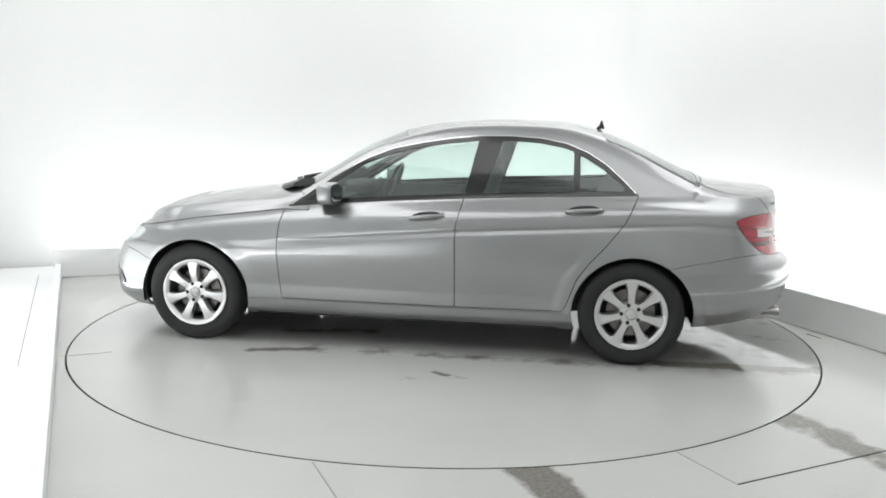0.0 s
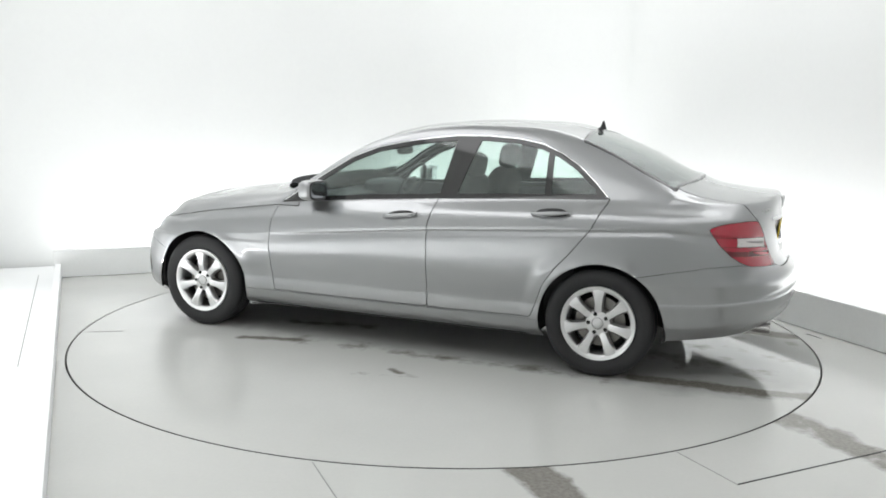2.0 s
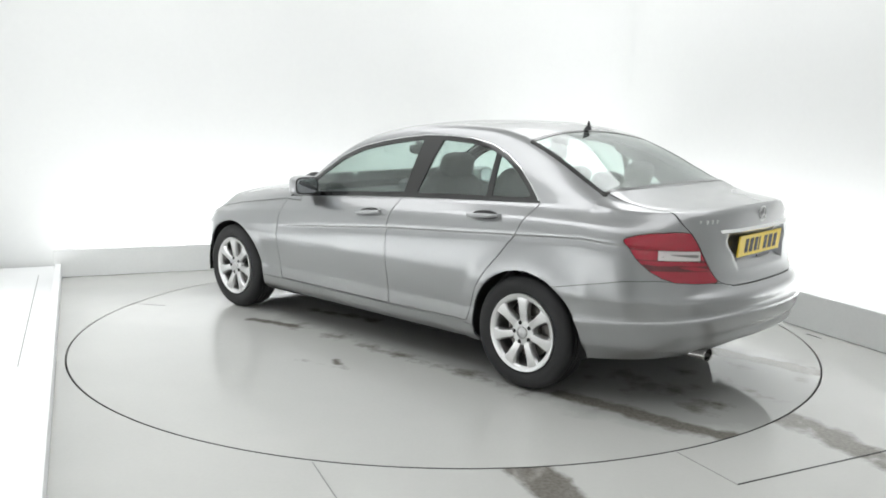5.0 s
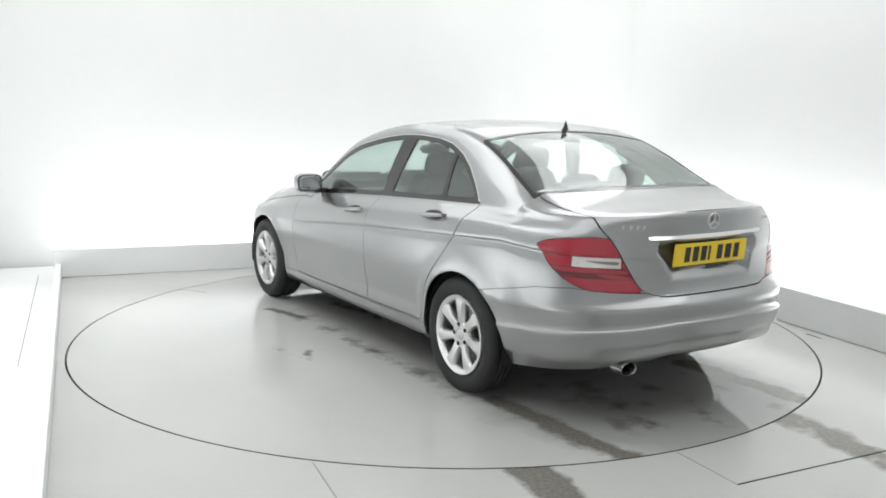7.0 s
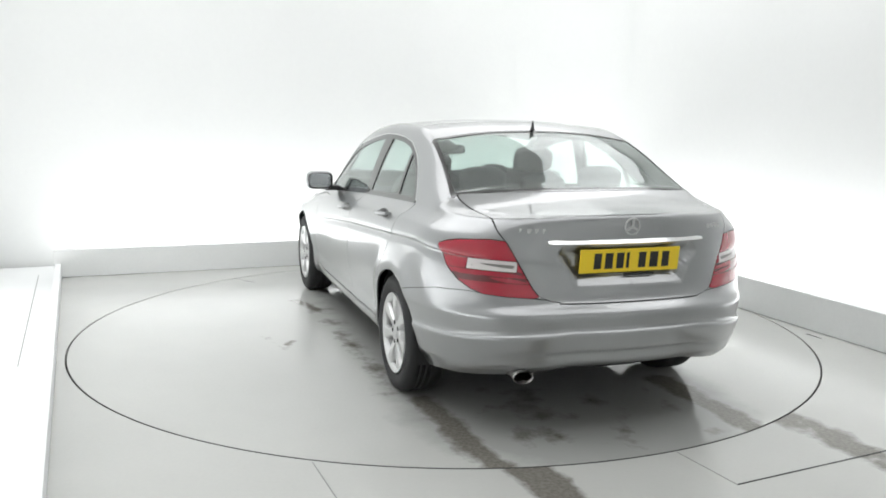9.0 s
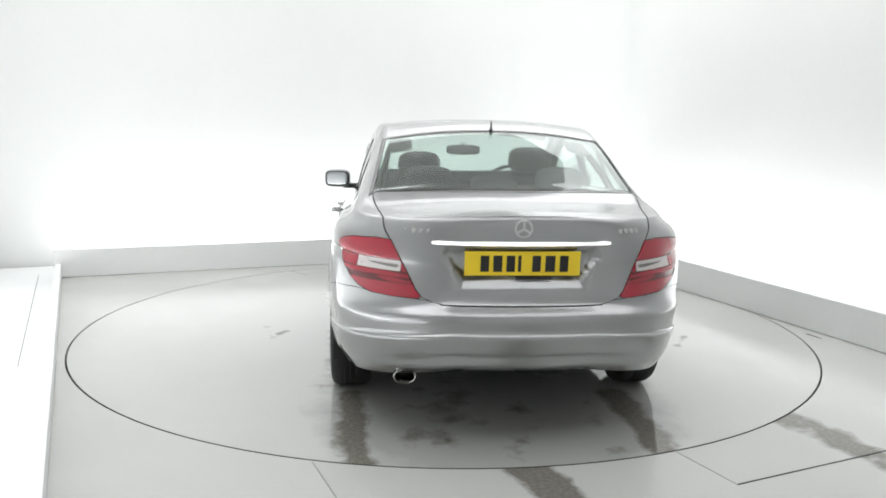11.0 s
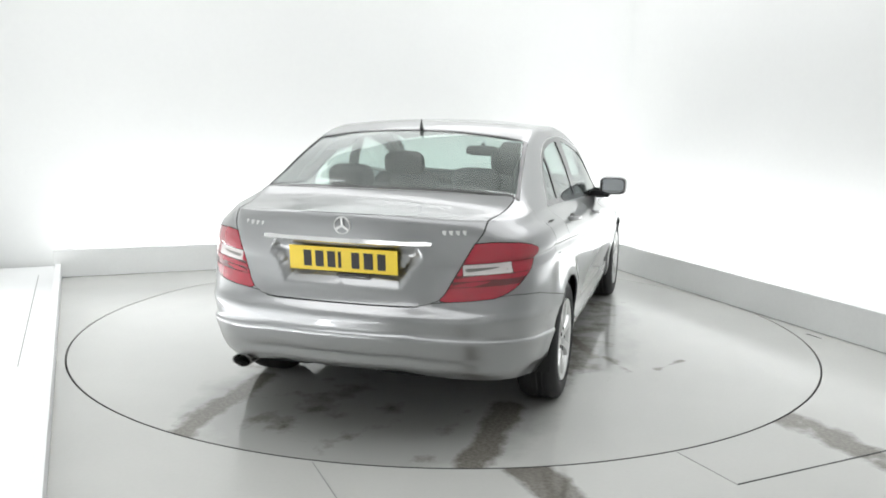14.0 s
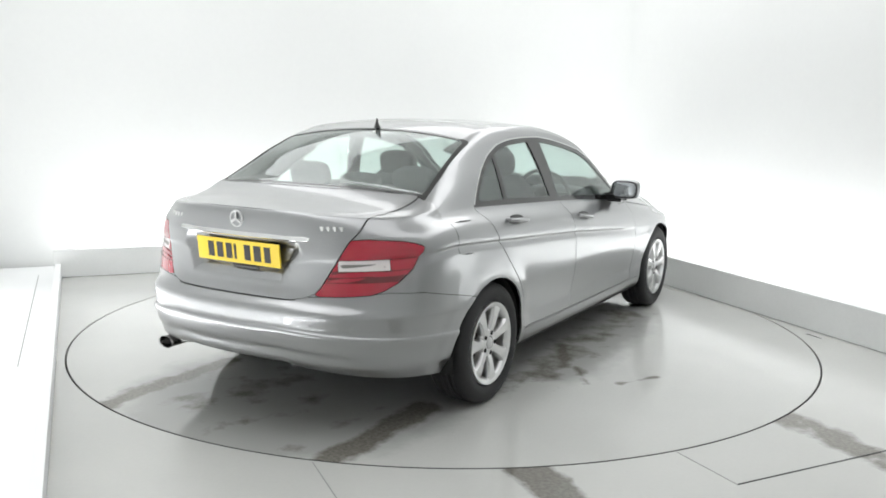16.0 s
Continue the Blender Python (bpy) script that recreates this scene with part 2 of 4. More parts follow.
turntable = tagged(new("turntable"), "round grey painted turntable with wet patches, flush with the floor", "turntable")
part("deck", turned("deck", [(0.0005, 0.0), (1.2, 0.0), (DISC_R - 0.006, 0.0), (DISC_R - 0.006, -0.07)], TABLE), TABLE, turntable, "grey painted deck with wet patches and the car's dark reflection painted in")
part("edge_ring", turned("edge_ring", [(DISC_R - 0.0055, -0.07), (DISC_R - 0.0055, -0.001), (DISC_R - 0.002, -0.001), (DISC_R, -0.004), (DISC_R, -0.07)], DARK_GAP), DARK_GAP, turntable, "dark edge ring")
bm = bmesh.new()
box(bm, 0, -0.004, -0.004, 0.29, 0.004, 0.0015)
part("deck_joint", bm, FAINT_GAP, turntable, "short dark joint in the deck", m=pose(1.885, 1.10, 0, 0, 0, 31.5))


# ---- car: materials ----
def car_paint():
    mt = Mat("silver_grey_metallic_paint", (0.34, 0.345, 0.355), 0.22, 0.88, coat=1.0, coat_rough=0.015)
    mt.set("Coat IOR", 1.7)
    cloud = mt.noise(1.4, 0)
    mt.link("Base Color", mt.mix(cloud, (0.302, 0.307, 0.311), (0.346, 0.351, 0.356)))
    mt.link("Roughness", mt.lin(cloud, 0.26, 0.33))
    beads = mt.node("ShaderNodeTexVoronoi", Vector=mt.coords(), Scale=95.0).outputs["Distance"]
    wet = mt.ramp(mt.noise(3.2, 3), 0.42, 0.68)                # where water beads stand on the paint
    mt.bump(mt.calc("MULTIPLY", mt.ramp(beads, 0.42, 0.12), wet), 0.16, 0.0022)
    return mt.m


def glass_mat(name, tint, clear):
    """Tinted glass; what is not clear scatters, for the water film and for reflected white walls."""
    mt = Mat(name, tint, 0.0)
    film = mt.ramp(mt.noise(2.2, 4), 0.35, 0.65, clear - 0.03, min(1.0, clear + 0.03))
    mt.link("Transmission Weight", film)
    mt.set("IOR", 1.55)
    return mt.m


PAINT = car_paint()
GLASS = glass_mat("tinted_car_glass", (0.80, 0.91, 0.87), 0.985)
# more haze here: it whitens the pane in place of the walls' reflection
WET_HAZE_GLASS = glass_mat("wet_hazy_rear_glass", (0.80, 0.90, 0.86), 0.965)
PIPE = Mat("dark_steel_pipe", (0.42, 0.41, 0.40), 0.22, 1.0).grain(9, 120, 0.2, 0.06).m
RUBBER = Mat("tyre_rubber", (0.014, 0.014, 0.015), 0.68).grain(6, 120, 0.2, 0.08, 0.1).m
ALLOY = Mat("silver_alloy", (0.66, 0.66, 0.66), 0.30, 0.9, coat=0.4).grain(5, 200, 0.05, 0.05).m
BRAKE = Mat("brake_disc_steel", (0.22, 0.21, 0.20), 0.4, 0.9).grain(8, 150, 0.2, 0.08).m
BLACK = Mat("black_trim_plastic", (0.016, 0.016, 0.017), 0.38).grain(6, 150, 0.15, 0.06, 0.03).m
GLOSS_BLACK = Mat("gloss_black_trim", (0.012, 0.012, 0.012), 0.12, coat=0.6).grain(4, 90, 0.1, 0.03).m
UNDER = Mat("underbody_black", (0.012, 0.012, 0.012), 0.8).grain(5, 60, 0.25, 0.08, 0.1).m
CHROME = Mat("bright_chrome", (0.80, 0.80, 0.80), 0.10, 1.0).grain(4, 120, 0.03, 0.03).m
RED_LENS = Mat("red_lamp_lens", (0.36, 0.006, 0.026), 0.14, coat=1.0).grain(10, 140, 0.12, 0.04).m
DARK_RED = Mat("dark_red_lamp_lens", (0.12, 0.002, 0.008), 0.14, coat=1.0).grain(10, 140, 0.12, 0.04).m
WHITE_LENS = Mat("clear_lamp_lens", (0.66, 0.62, 0.61), 0.2, coat=1.0).grain(12, 150, 0.1, 0.05).m
LAMP_CLEAR = Mat("headlamp_lens", (0.62, 0.65, 0.67), 0.08, 0.3, coat=1.0).grain(8, 90, 0.1, 0.03).m
SEAT = Mat("dark_seat_cloth", (0.028, 0.028, 0.03), 0.85).grain(9, 220, 0.25, 0.05, 0.15).m
CABIN = Mat("dark_cabin_plastic", (0.045, 0.046, 0.048), 0.6).grain(6, 120, 0.15, 0.06, 0.05).m
LINER = Mat("pale_roof_lining", (0.42, 0.42, 0.40), 0.9).grain(6, 150, 0.06, 0.04, 0.05).m
YELLOW = Mat("yellow_reflective_plate", (0.90, 0.65, 0.03), 0.38).grain(9, 160, 0.05, 0.05).m
INK = Mat("black_plate_ink", (0.015, 0.015, 0.015), 0.5).grain(9, 160, 0.1, 0.05).m
MIRROR = Mat("mirror_glass", (0.46, 0.48, 0.50), 0.02, 1.0).m


# ---- car: skin ----
def lerp_table(x, table):
    xs = np.array([r[0] for r in table], float)
    o = np.argsort(xs)
    return np.array([np.interp(x, xs[o], np.array([r[i] for r in table], float)[o]) for i in range(1, len(table[0]))]).T


def smooth_table(x, table):
    """Cubic interpolation through rows of x and values."""
    xs = np.array([r[0] for r in table], float)
    ys = np.array([r[1:] for r in table], float)
    o = np.argsort(xs)
    xs, ys = xs[o], ys[o]
    d = np.diff(ys, axis=0) / np.diff(xs)[:, None]
    m = np.vstack([d[:1], (d[:-1] * np.diff(xs)[1:, None] + d[1:] * np.diff(xs)[:-1, None]) / (xs[2:] - xs[:-2])[:, None], d[-1:]])
    x = np.clip(np.atleast_1d(np.asarray(x, float)), xs[0], xs[-1])
    i = np.clip(np.searchsorted(xs, x) - 1, 0, len(xs) - 2)
    h = (xs[i + 1] - xs[i])[:, None]
    s = ((x - xs[i])[:, None]) / h
    return ((2 * s**3 - 3 * s**2 + 1) * ys[i] + (s**3 - 2 * s**2 + s) * h * m[i] + (-2 * s**3 + 3 * s**2) * ys[i + 1] + (s**3 - s**2) * h * m[i + 1])


# stations along the car: belt y, belt z, roof edge y, roof edge z, centre z
TOP = [(1.6, 0.765, 0.75, 0.62, 0.840, 0.892), (1.38, 0.78, 0.792, 0.655, 0.874, 0.930), (1.15, 0.792, 0.826, 0.67, 0.903, 0.954),
       (0.98, 0.797, 0.848, 0.69, 0.920, 0.972), (0.8, 0.798, 0.872, 0.715, 0.944, 1.034), (0.6, 0.797, 0.895, 0.714, 1.036, 1.142),
       (0.4, 0.793, 0.914, 0.693, 1.162, 1.260), (0.2, 0.788, 0.93, 0.672, 1.268, 1.349), (0.0, 0.783, 0.943, 0.649, 1.337, 1.402),
       (-0.3, 0.778, 0.962, 0.626, 1.394, 1.438), (-0.7, 0.772, 0.982, 0.610, 1.408, 1.448), (-1.0, 0.768, 0.997, 0.600, 1.389, 1.431),
       (-1.2, 0.767, 1.003, 0.603, 1.338, 1.380), (-1.4, 0.767, 1.008, 0.618, 1.259, 1.302), (-1.6, 0.766, 1.008, 0.638, 1.160, 1.203),
       (-1.75, 0.762, 1.004, 0.656, 1.088, 1.132), (-1.86, 0.755, 1.0, 0.662, 1.050, 1.088), (-2.05, 0.735, 0.995, 0.64, 1.028, 1.056),
       (-2.4, 0.7, 0.99, 0.6, 1.016, 1.034)]
WALL_Y = [0.782, 0.834, 0.853, 0.857, 0.858, 0.869, 0.8795, 0.8845, 0.887, 0.884, 0.8695, 0.8805, 0.857, 0.810]
SIDE_Z = [0.186, 0.230, 0.294, 0.345, 0.395, 0.460, 0.530, 0.570, 0.610]
REAR_Z = [0.350, 0.378, 0.428, 0.442, 0.522, 0.535, 0.592, 0.620, 0.647, 0.705, 0.800, 0.825, 0.900, 0.995, 1.028]
REAR_X = [-2.33, -2.376, -2.384, -2.398, -2.416, -2.399, -2.400, -2.386, -2.348, -2.318, -2.306, -2.304, -2.298, -2.290, -2.278]
FRONT_Z = [0.200, 0.245, 0.300, 0.330, 0.420, 0.460, 0.520, 0.560, 0.590, 0.620, 0.650, 0.660, 0.680, 0.700, 0.715]
FRONT_X = [2.165, 2.205, 2.210, 2.205, 2.207, 2.203, 2.180, 2.155, 2.130, 2.100, 2.065, 2.050, 2.020, 1.985, 1.955]
CHAR_Z = [(1.6, 0.640), (0.63, 0.700), (-0.31, 0.784), (-0.97, 0.826), (-1.93, 0.886)]
X_FRONT, X_REAR, N_FRONT, N_REAR = 1.55, -1.72, 2.3, 2.45


def knots_at(x):
    """The half section's control points (y, z) at the station x, from the sill up to the roof's middle."""
    by, bz, ey, ez, cz = smooth_table(x, TOP)[0]
    zc = lerp_table([x], CHAR_Z)[0][0]
    zc = min(zc, bz - 0.075)
    zs = list(SIDE_Z) + [max(0.63, zc - 0.05), zc - 0.009, zc + 0.004, (zc + bz) / 2 + 0.004, bz - 0.024]
    if x < -0.95:
        k = min(1, (-0.95 - x) / 0.77)
        zs[0] += 0.052 * k
        for i, v in ((1, 0.06), (2, 0.035), (3, 0.04), (4, 0.054), (5, 0.04), (6, 0.02)):
            zs[i] += v * k
    taper = 1 - 0.016 * (abs(x) / 1.72) ** 3
    ys = [y * taper for y in WALL_Y]
    if x < -1.45:                                        # the bumper's crease starts behind the wheel
        k = min(1, (-1.45 - x) / 0.2)
        ys[4] += 0.012 * k
        ys[5] -= 0.006 * k
        ys[6] -= 0.002 * k
        ys[3] -= 0.004 * k
        ys[2] -= 0.012 * k
        ys[1] -= 0.020 * k
        zs[5] -= (zs[5] - zs[4] - 0.014) * k
    ys[10] += 0.013 * min(1, max(0, (x - 0.45) / 0.45))   # the waist crease fades out on the front wing
    ys[13] = min(ys[13], by + 0.022)
    pts = list(zip(ys, zs)) + [(by, bz)]
    for s, bulge in ((0.12, 0.004), (0.5, 0.016), (0.86, 0.012)):
        pts.append((by + (ey - by) * s + bulge, bz + (ez - bz) * s))
    pts.append((ey, ez))
    for s in (0.90, 0.66, 0.33, 0.0):
        pts.append((ey * s, cz - (cz - ez) * s ** 2.3))
    return np.array(pts)


NW = 15                                   # control points up to the belt
STEPS = [2, 3, 2, 4, 2, 3, 2, 2, 4, 4, 2, 3, 4, 2, 2, 5, 5, 2, 2, 4, 5, 5]


def skin():
    """Half of the car's outer skin as a grid: place, and the way round the outline from the middle of the tail."""
    cols = []
    base_r, base_f = knots_at(X_REAR), knots_at(X_FRONT)
    nk = len(base_r)
    rear_x = np.array(REAR_X + [-2.272] * (nk - NW))
    rear_z = np.array(REAR_Z + [1.034, 1.038, 1.042, 1.044] + [1.046, 1.047, 1.048, 1.048][:nk - NW - 4])
    front_x = np.array(FRONT_X + [1.93] * (nk - NW))
    front_z = np.array(FRONT_Z + [0.722] * (nk - NW))

    def end_cap(base, ex, ez, x0, n, count, top_z):
        out = []
        fine = np.linspace(0, math.pi / 2, 400)
        cx, cy = 0.66 * np.sin(fine) ** (2 / n), 0.86 * np.cos(fine) ** (2 / n)
        arc = np.concatenate([[0], np.cumsum(np.hypot(np.diff(cx), np.diff(cy)))])
        for a in np.linspace(0, arc[-1], count + 1)[1:]:
            f = np.interp(a, arc, fine)
            s, c = math.sin(f) ** (2 / n), max(0.0, math.cos(f)) ** (2 / n) if f < math.pi / 2 - 1e-6 else 0.0
            k = a / arc[-1]
            blend = k * k * (3 - 2 * k) if top_z is None else min(1, k * 1.35) ** 1.2
            x = x0 + (ex - x0) * s
            y = base[:, 0] * c
            z = base[:, 1] + (ez - base[:, 1]) * blend
            for i in range(NW - 1, len(base)):
                by, bz, ey, ezz, cz = smooth_table(x[i], TOP)[0]
                if top_z is not None and i >= NW + 3:
                    q = abs(y[i]) / 0.65
                    z[i] = max(min(cz - 0.034 * q ** 2.3, base[i, 1]), 0.9)
                elif top_z is not None and i >= NW:
                    q = (i - NW + 1) / 5
                    zt = cz - 0.034 * (abs(y[NW + 3]) / 0.65) ** 2.3
                    z[i] = z[NW - 1] + (min(zt, base[NW + 3, 1]) - z[NW - 1]) * q
            if top_z is not None:
                zt = min(smooth_table(x[NW - 1], TOP)[0][4] - 0.034 * (abs(y[NW + 3]) / 0.65) ** 2.3, base[NW + 3, 1])
                z[NW - 1] = base[NW - 1, 1] + (zt - 0.007 - base[NW - 1, 1]) * blend
                z[NW - 2] = base[NW - 2, 1] + (zt - 0.034 - base[NW - 2, 1]) * blend
                for i in range(NW, NW + 3):
                    z[i] = z[NW - 1] + (zt - z[NW - 1]) * (i - NW + 1) / 4
            out.append(np.stack([x, y, z], 1))
        return out

    rear = end_cap(base_r, rear_x, rear_z, X_REAR, N_REAR, 76, 1)
    front = end_cap(base_f, front_x, front_z, X_FRONT, N_FRONT, 40, None)
    for c in front[::-1]:
        cols.append(c)
    for x in np.linspace(X_FRONT, X_REAR, 222):
        k = knots_at(x)
        cols.append(np.column_stack([np.full(len(k), x), k]))
    cols += rear
    grid = []
    for c in cols:
        m = np.vstack([(c[1] - c[0])[None], (c[2:] - c[:-2]) / 2, (c[-1] - c[-2])[None]])
        line = []
        for i in range(len(c) - 1):
            seg = np.linalg.norm(c[i + 1] - c[i])
            m0, m1 = m[i], m[i + 1]
            l0, l1 = np.linalg.norm(m0) + 1e-9, np.linalg.norm(m1) + 1e-9
            m0, m1 = m0 * min(1, seg / l0), m1 * min(1, seg / l1)
            for s in np.arange(STEPS[i]) / STEPS[i]:
                line.append((2 * s**3 - 3 * s**2 + 1) * c[i] + (s**3 - 2 * s**2 + s) * m0 + (-2 * s**3 + 3 * s**2) * c[i + 1] + (s**3 - s**2) * m1)
        line.append(c[-1])
        grid.append(line)
    return np.array(grid)


def plate_recess(p):
    """The hollow for the number plate in the boot lid."""
    hollow = poly_sdf(np.abs(p[..., 1]), p[..., 2], [(-0.5, 0.728), (0.262, 0.728), (0.372, 0.902), (-0.5, 0.902)])
    d = np.clip(-hollow / 0.014, 0, 1)
    d = d * d * (3 - 2 * d) * np.where(p[..., 0] < -2.1, 1.0, 0.0)
    p[..., 0] += 0.036 * d
    return p


def poly_sdf(x, z, pts, r=0.0):
    """Signed distance to a polygon, negative inside; r rounds the corners off outwards."""
    pts = np.array(pts, float)
    x, z = np.asarray(x), np.asarray(z)
    d = np.full(x.shape, 1e9)
    inside = np.zeros(x.shape, bool)
    for (ax, az), (bx, bz) in zip(pts, np.roll(pts, -1, 0)):
        ex, ez = bx - ax, bz - az
        t = np.clip(((x - ax) * ex + (z - az) * ez) / (ex * ex + ez * ez + 1e-12), 0, 1)
        d = np.minimum(d, np.hypot(x - ax - t * ex, z - az - t * ez))
        hit = ((az > z) != (bz > z)) & (x < ax + (z - az) * ex / (ez if abs(ez) > 1e-9 else 1e-9))
        inside ^= hit
    return np.where(inside, -d, d) - r


def clip(M, f):
    """Keeps what lies at f < 0 of a triangle mesh (rows of data, triangles), cutting triangles along f = 0."""
    D, F = M
    neg = f < 0
    k = neg[F].sum(1)
    keep = [F[k == 3]]
    rows, cache, tris = [], {}, []
    base = len(D)

    def mid(a, b):
        key = (a, b) if a < b else (b, a)
        if key not in cache:
            a, b = key
            t = f[a] / (f[a] - f[b])
            cache[key] = base + len(rows)
            rows.append(D[a] + (D[b] - D[a]) * t)
        return cache[key]

    for tri in F[(k == 1) | (k == 2)]:
        out = []
        for i in range(3):
            a, b = int(tri[i]), int(tri[(i + 1) % 3])
            if neg[a]:
                out.append(a)
            if neg[a] != neg[b]:
                out.append(mid(a, b))
        for i in range(1, len(out) - 1):
            tris.append((out[0], out[i], out[i + 1]))
    if tris:
        keep.append(np.array(tris, int))
    F2 = np.concatenate(keep) if keep else F[:0]
    D2 = np.vstack([D, np.array(rows)]) if rows else D
    used = np.unique(F2)
    remap = np.full(len(D2), -1)
    remap[used] = np.arange(len(used))
    return D2[used], remap[F2]


def largest(M):
    """The biggest connected piece of a mesh."""
    D, F = M
    mark = np.arange(len(D))
    while len(F):
        low = mark[F].min(1)
        new_mark = mark.copy()
        for i in range(3):
            np.minimum.at(new_mark, F[:, i], low)
        if (new_mark == mark).all():
            break
        mark = new_mark
    ids, counts = np.unique(mark[F[:, 0]], return_counts=True)
    F = F[mark[F[:, 0]] == ids[np.argmax(counts)]]
    used = np.unique(F)
    remap = np.full(len(D), -1)
    remap[used] = np.arange(len(used))
    return D[used], remap[F]


def split(M, field, gap=0.0022):
    """Cuts a panel out of a skin, with a joint round it: the panel and the rest."""
    f = field(M[0])
    return clip(M, f + gap), clip(M, gap - f)


def mirrored(M):
    D = M[0].copy()
    D[:, 1] *= -1
    D[:, 4] *= -1
    return D, M[1][:, ::-1]


def both(M):
    D, F = mirrored(M)
    n = len(D)
    other = np.where(np.abs(D[:, 1]) < 1e-6, np.arange(n), np.arange(n) + n)
    V, T = np.vstack([M[0], D]), np.vstack([M[1], other[F]])
    used = np.unique(T)
    remap = np.full(2 * n, -1)
    remap[used] = np.arange(len(used))
    return V[used], remap[T]


def sheet(name, M, material, parent, label="", thick=0.012, lift=0.0, closed=False, offset_only=False):
    """A panel of the skin as a part: the outer face, its turned-in edges and, for panes, the inner face."""
    D, F = M
    V, N = D[:, :3] + D[:, 3:6] * lift, D[:, 3:6]
    n = len(V)
    verts, norms, faces = [V], [N], [F]
    if thick and not offset_only:
        e = np.concatenate([F[:, [0, 1]], F[:, [1, 2]], F[:, [2, 0]]])
        key = np.sort(e, 1)
        _, first, count = np.unique(key, axis=0, return_index=True, return_counts=True)
        rim = e[first[count == 1]]
        on_middle = (np.abs(V[rim[:, 0], 1]) < 1e-4) & (np.abs(V[rim[:, 1], 1]) < 1e-4)
        rim = rim[~on_middle]
        m = len(rim)
        a, b = V[rim[:, 0]], V[rim[:, 1]]
        a2, b2 = a - N[rim[:, 0]] * thick, b - N[rim[:, 1]] * thick
        side = np.cross(b - a, N[rim[:, 0]])
        side /= np.linalg.norm(side, axis=1)[:, None] + 1e-12
        verts += [a, b, b2, a2]
        norms += [side] * 4
        i = np.arange(m)
        faces += [np.stack([n + m + i, n + i, n + 3 * m + i], 1), np.stack([n + m + i, n + 3 * m + i, n + 2 * m + i], 1)]
        if closed:
            k = n + 4 * m
            verts.append(V - N * thick)
            norms.append(-N)
            faces.append(F[:, ::-1] + k)
    V, N, F = np.vstack(verts), np.vstack(norms), np.vstack(faces)
    me = bpy.data.meshes.new(name)
    me.from_pydata(V.tolist(), [], F.tolist())
    me.materials.append(material)
    me.polygons.foreach_set("use_smooth", [True] * len(me.polygons))
    me.update()
    if not closed:
        me.normals_split_custom_set_from_vertices(N.tolist())
    ob = new(name, me)
    ob.parent = parent
    return tagged(ob, label)


def make_skin():
    g = plate_recess(skin())
    nu, nv = g.shape[:2]
    # arches stand slightly proud of the wings
    for cx in (1.385, -1.385):
        r = np.hypot((g[..., 0] - cx), (g[..., 2] - 0.31))
        low = (g[..., 2] < 0.83) * (np.abs(g[..., 1]) > 0.6)
        lip = np.exp(-((r - 0.365) / 0.022) ** 2)
        if cx > 0:
            g[..., 1] += 0.009 * np.exp(-((r - 0.36) / 0.045) ** 2) * low
        else:
            g[..., 1] += (0.007 * lip + 0.014 / (1 + np.exp((r - 0.450) / 0.014))) * low
    g[0, :, 1] = 0
    g[-1, :, 1] = 0
    g[:, -1, 1] = 0
    idx = np.arange(nu * nv).reshape(nu, nv)
    a, b, c, d = idx[:-1, :-1].ravel(), idx[1:, :-1].ravel(), idx[1:, 1:].ravel(), idx[:-1, 1:].ravel()
    F = np.concatenate([np.stack([a, c, d], 1), np.stack([a, b, c], 1)])
    P = g.reshape(-1, 3)
    cross = np.cross(P[F[:, 1]] - P[F[:, 0]], P[F[:, 2]] - P[F[:, 0]])
    F = F[np.linalg.norm(cross, axis=1) > 1e-9]
    cross = np.cross(P[F[:, 1]] - P[F[:, 0]], P[F[:, 2]] - P[F[:, 0]])
    n = np.zeros_like(P)
    for i in range(3):
        np.add.at(n, F[:, i], cross)
    n = n.reshape(g.shape)
    for i in (0, nu - 1):
        n[i, :, 1] = 0
    n[:, -1, 1] = 0
    n[-4:, sum(STEPS[:NW + 3]):] = (-0.3, 0, 0.95)        # the boot's edge, where the rows meet
    n[np.linalg.norm(n, axis=2) < 1e-10] = (0, 0, 1)
    n /= np.maximum(np.linalg.norm(n, axis=2), 1e-12)[..., None]
    ref = np.argmin(np.abs(g[nu // 2, :, 2] - 0.80))
    line = g[:, ref, :2]
    w = np.concatenate([np.cumsum(np.hypot(*np.diff(line, axis=0).T)[::-1])[::-1], [0]])
    D = np.concatenate([g, n, np.repeat(w[:, None, None], nv, 1), np.repeat(np.arange(nv)[None, :, None], nu, 0)], 2).reshape(-1, 8)
    return (D, F), line, w


def way_round(x, y, line, w):
    """Where a place lies on the outline, as metres from the tail's middle."""
    return w[np.argmin((line[:, 0] - x) ** 2 + (line[:, 1] - y) ** 2)]


# ---- car: panels ----
car = tagged(new("car"), "silver grey four-door saloon car with alloy wheels on the turntable", "car")
SKIN, LINE, ROUND = make_skin()
WHOLE = SKIN

DAYLIGHT = [(0.775, 0.886), (0.63, 0.985), (0.48, 1.083), (0.29, 1.196), (0.11, 1.266), (-0.08, 1.306), (-0.25, 1.333), (-0.43, 1.352), (-0.62, 1.354), (-0.81, 1.343),
            (-0.96, 1.316), (-1.09, 1.264), (-1.20, 1.196), (-1.30, 1.112), (-1.40, 1.014), (-0.90, 0.993), (-0.35, 0.967), (0.10, 0.940), (0.44, 0.914)]


def side(D):
    return np.where(D[:, 1] > 0.40, -1.0, 1.0)


def field_poly(pts, r=0.0):
    return lambda D: np.maximum(poly_sdf(D[:, 0], D[:, 2], pts, r), side(D))


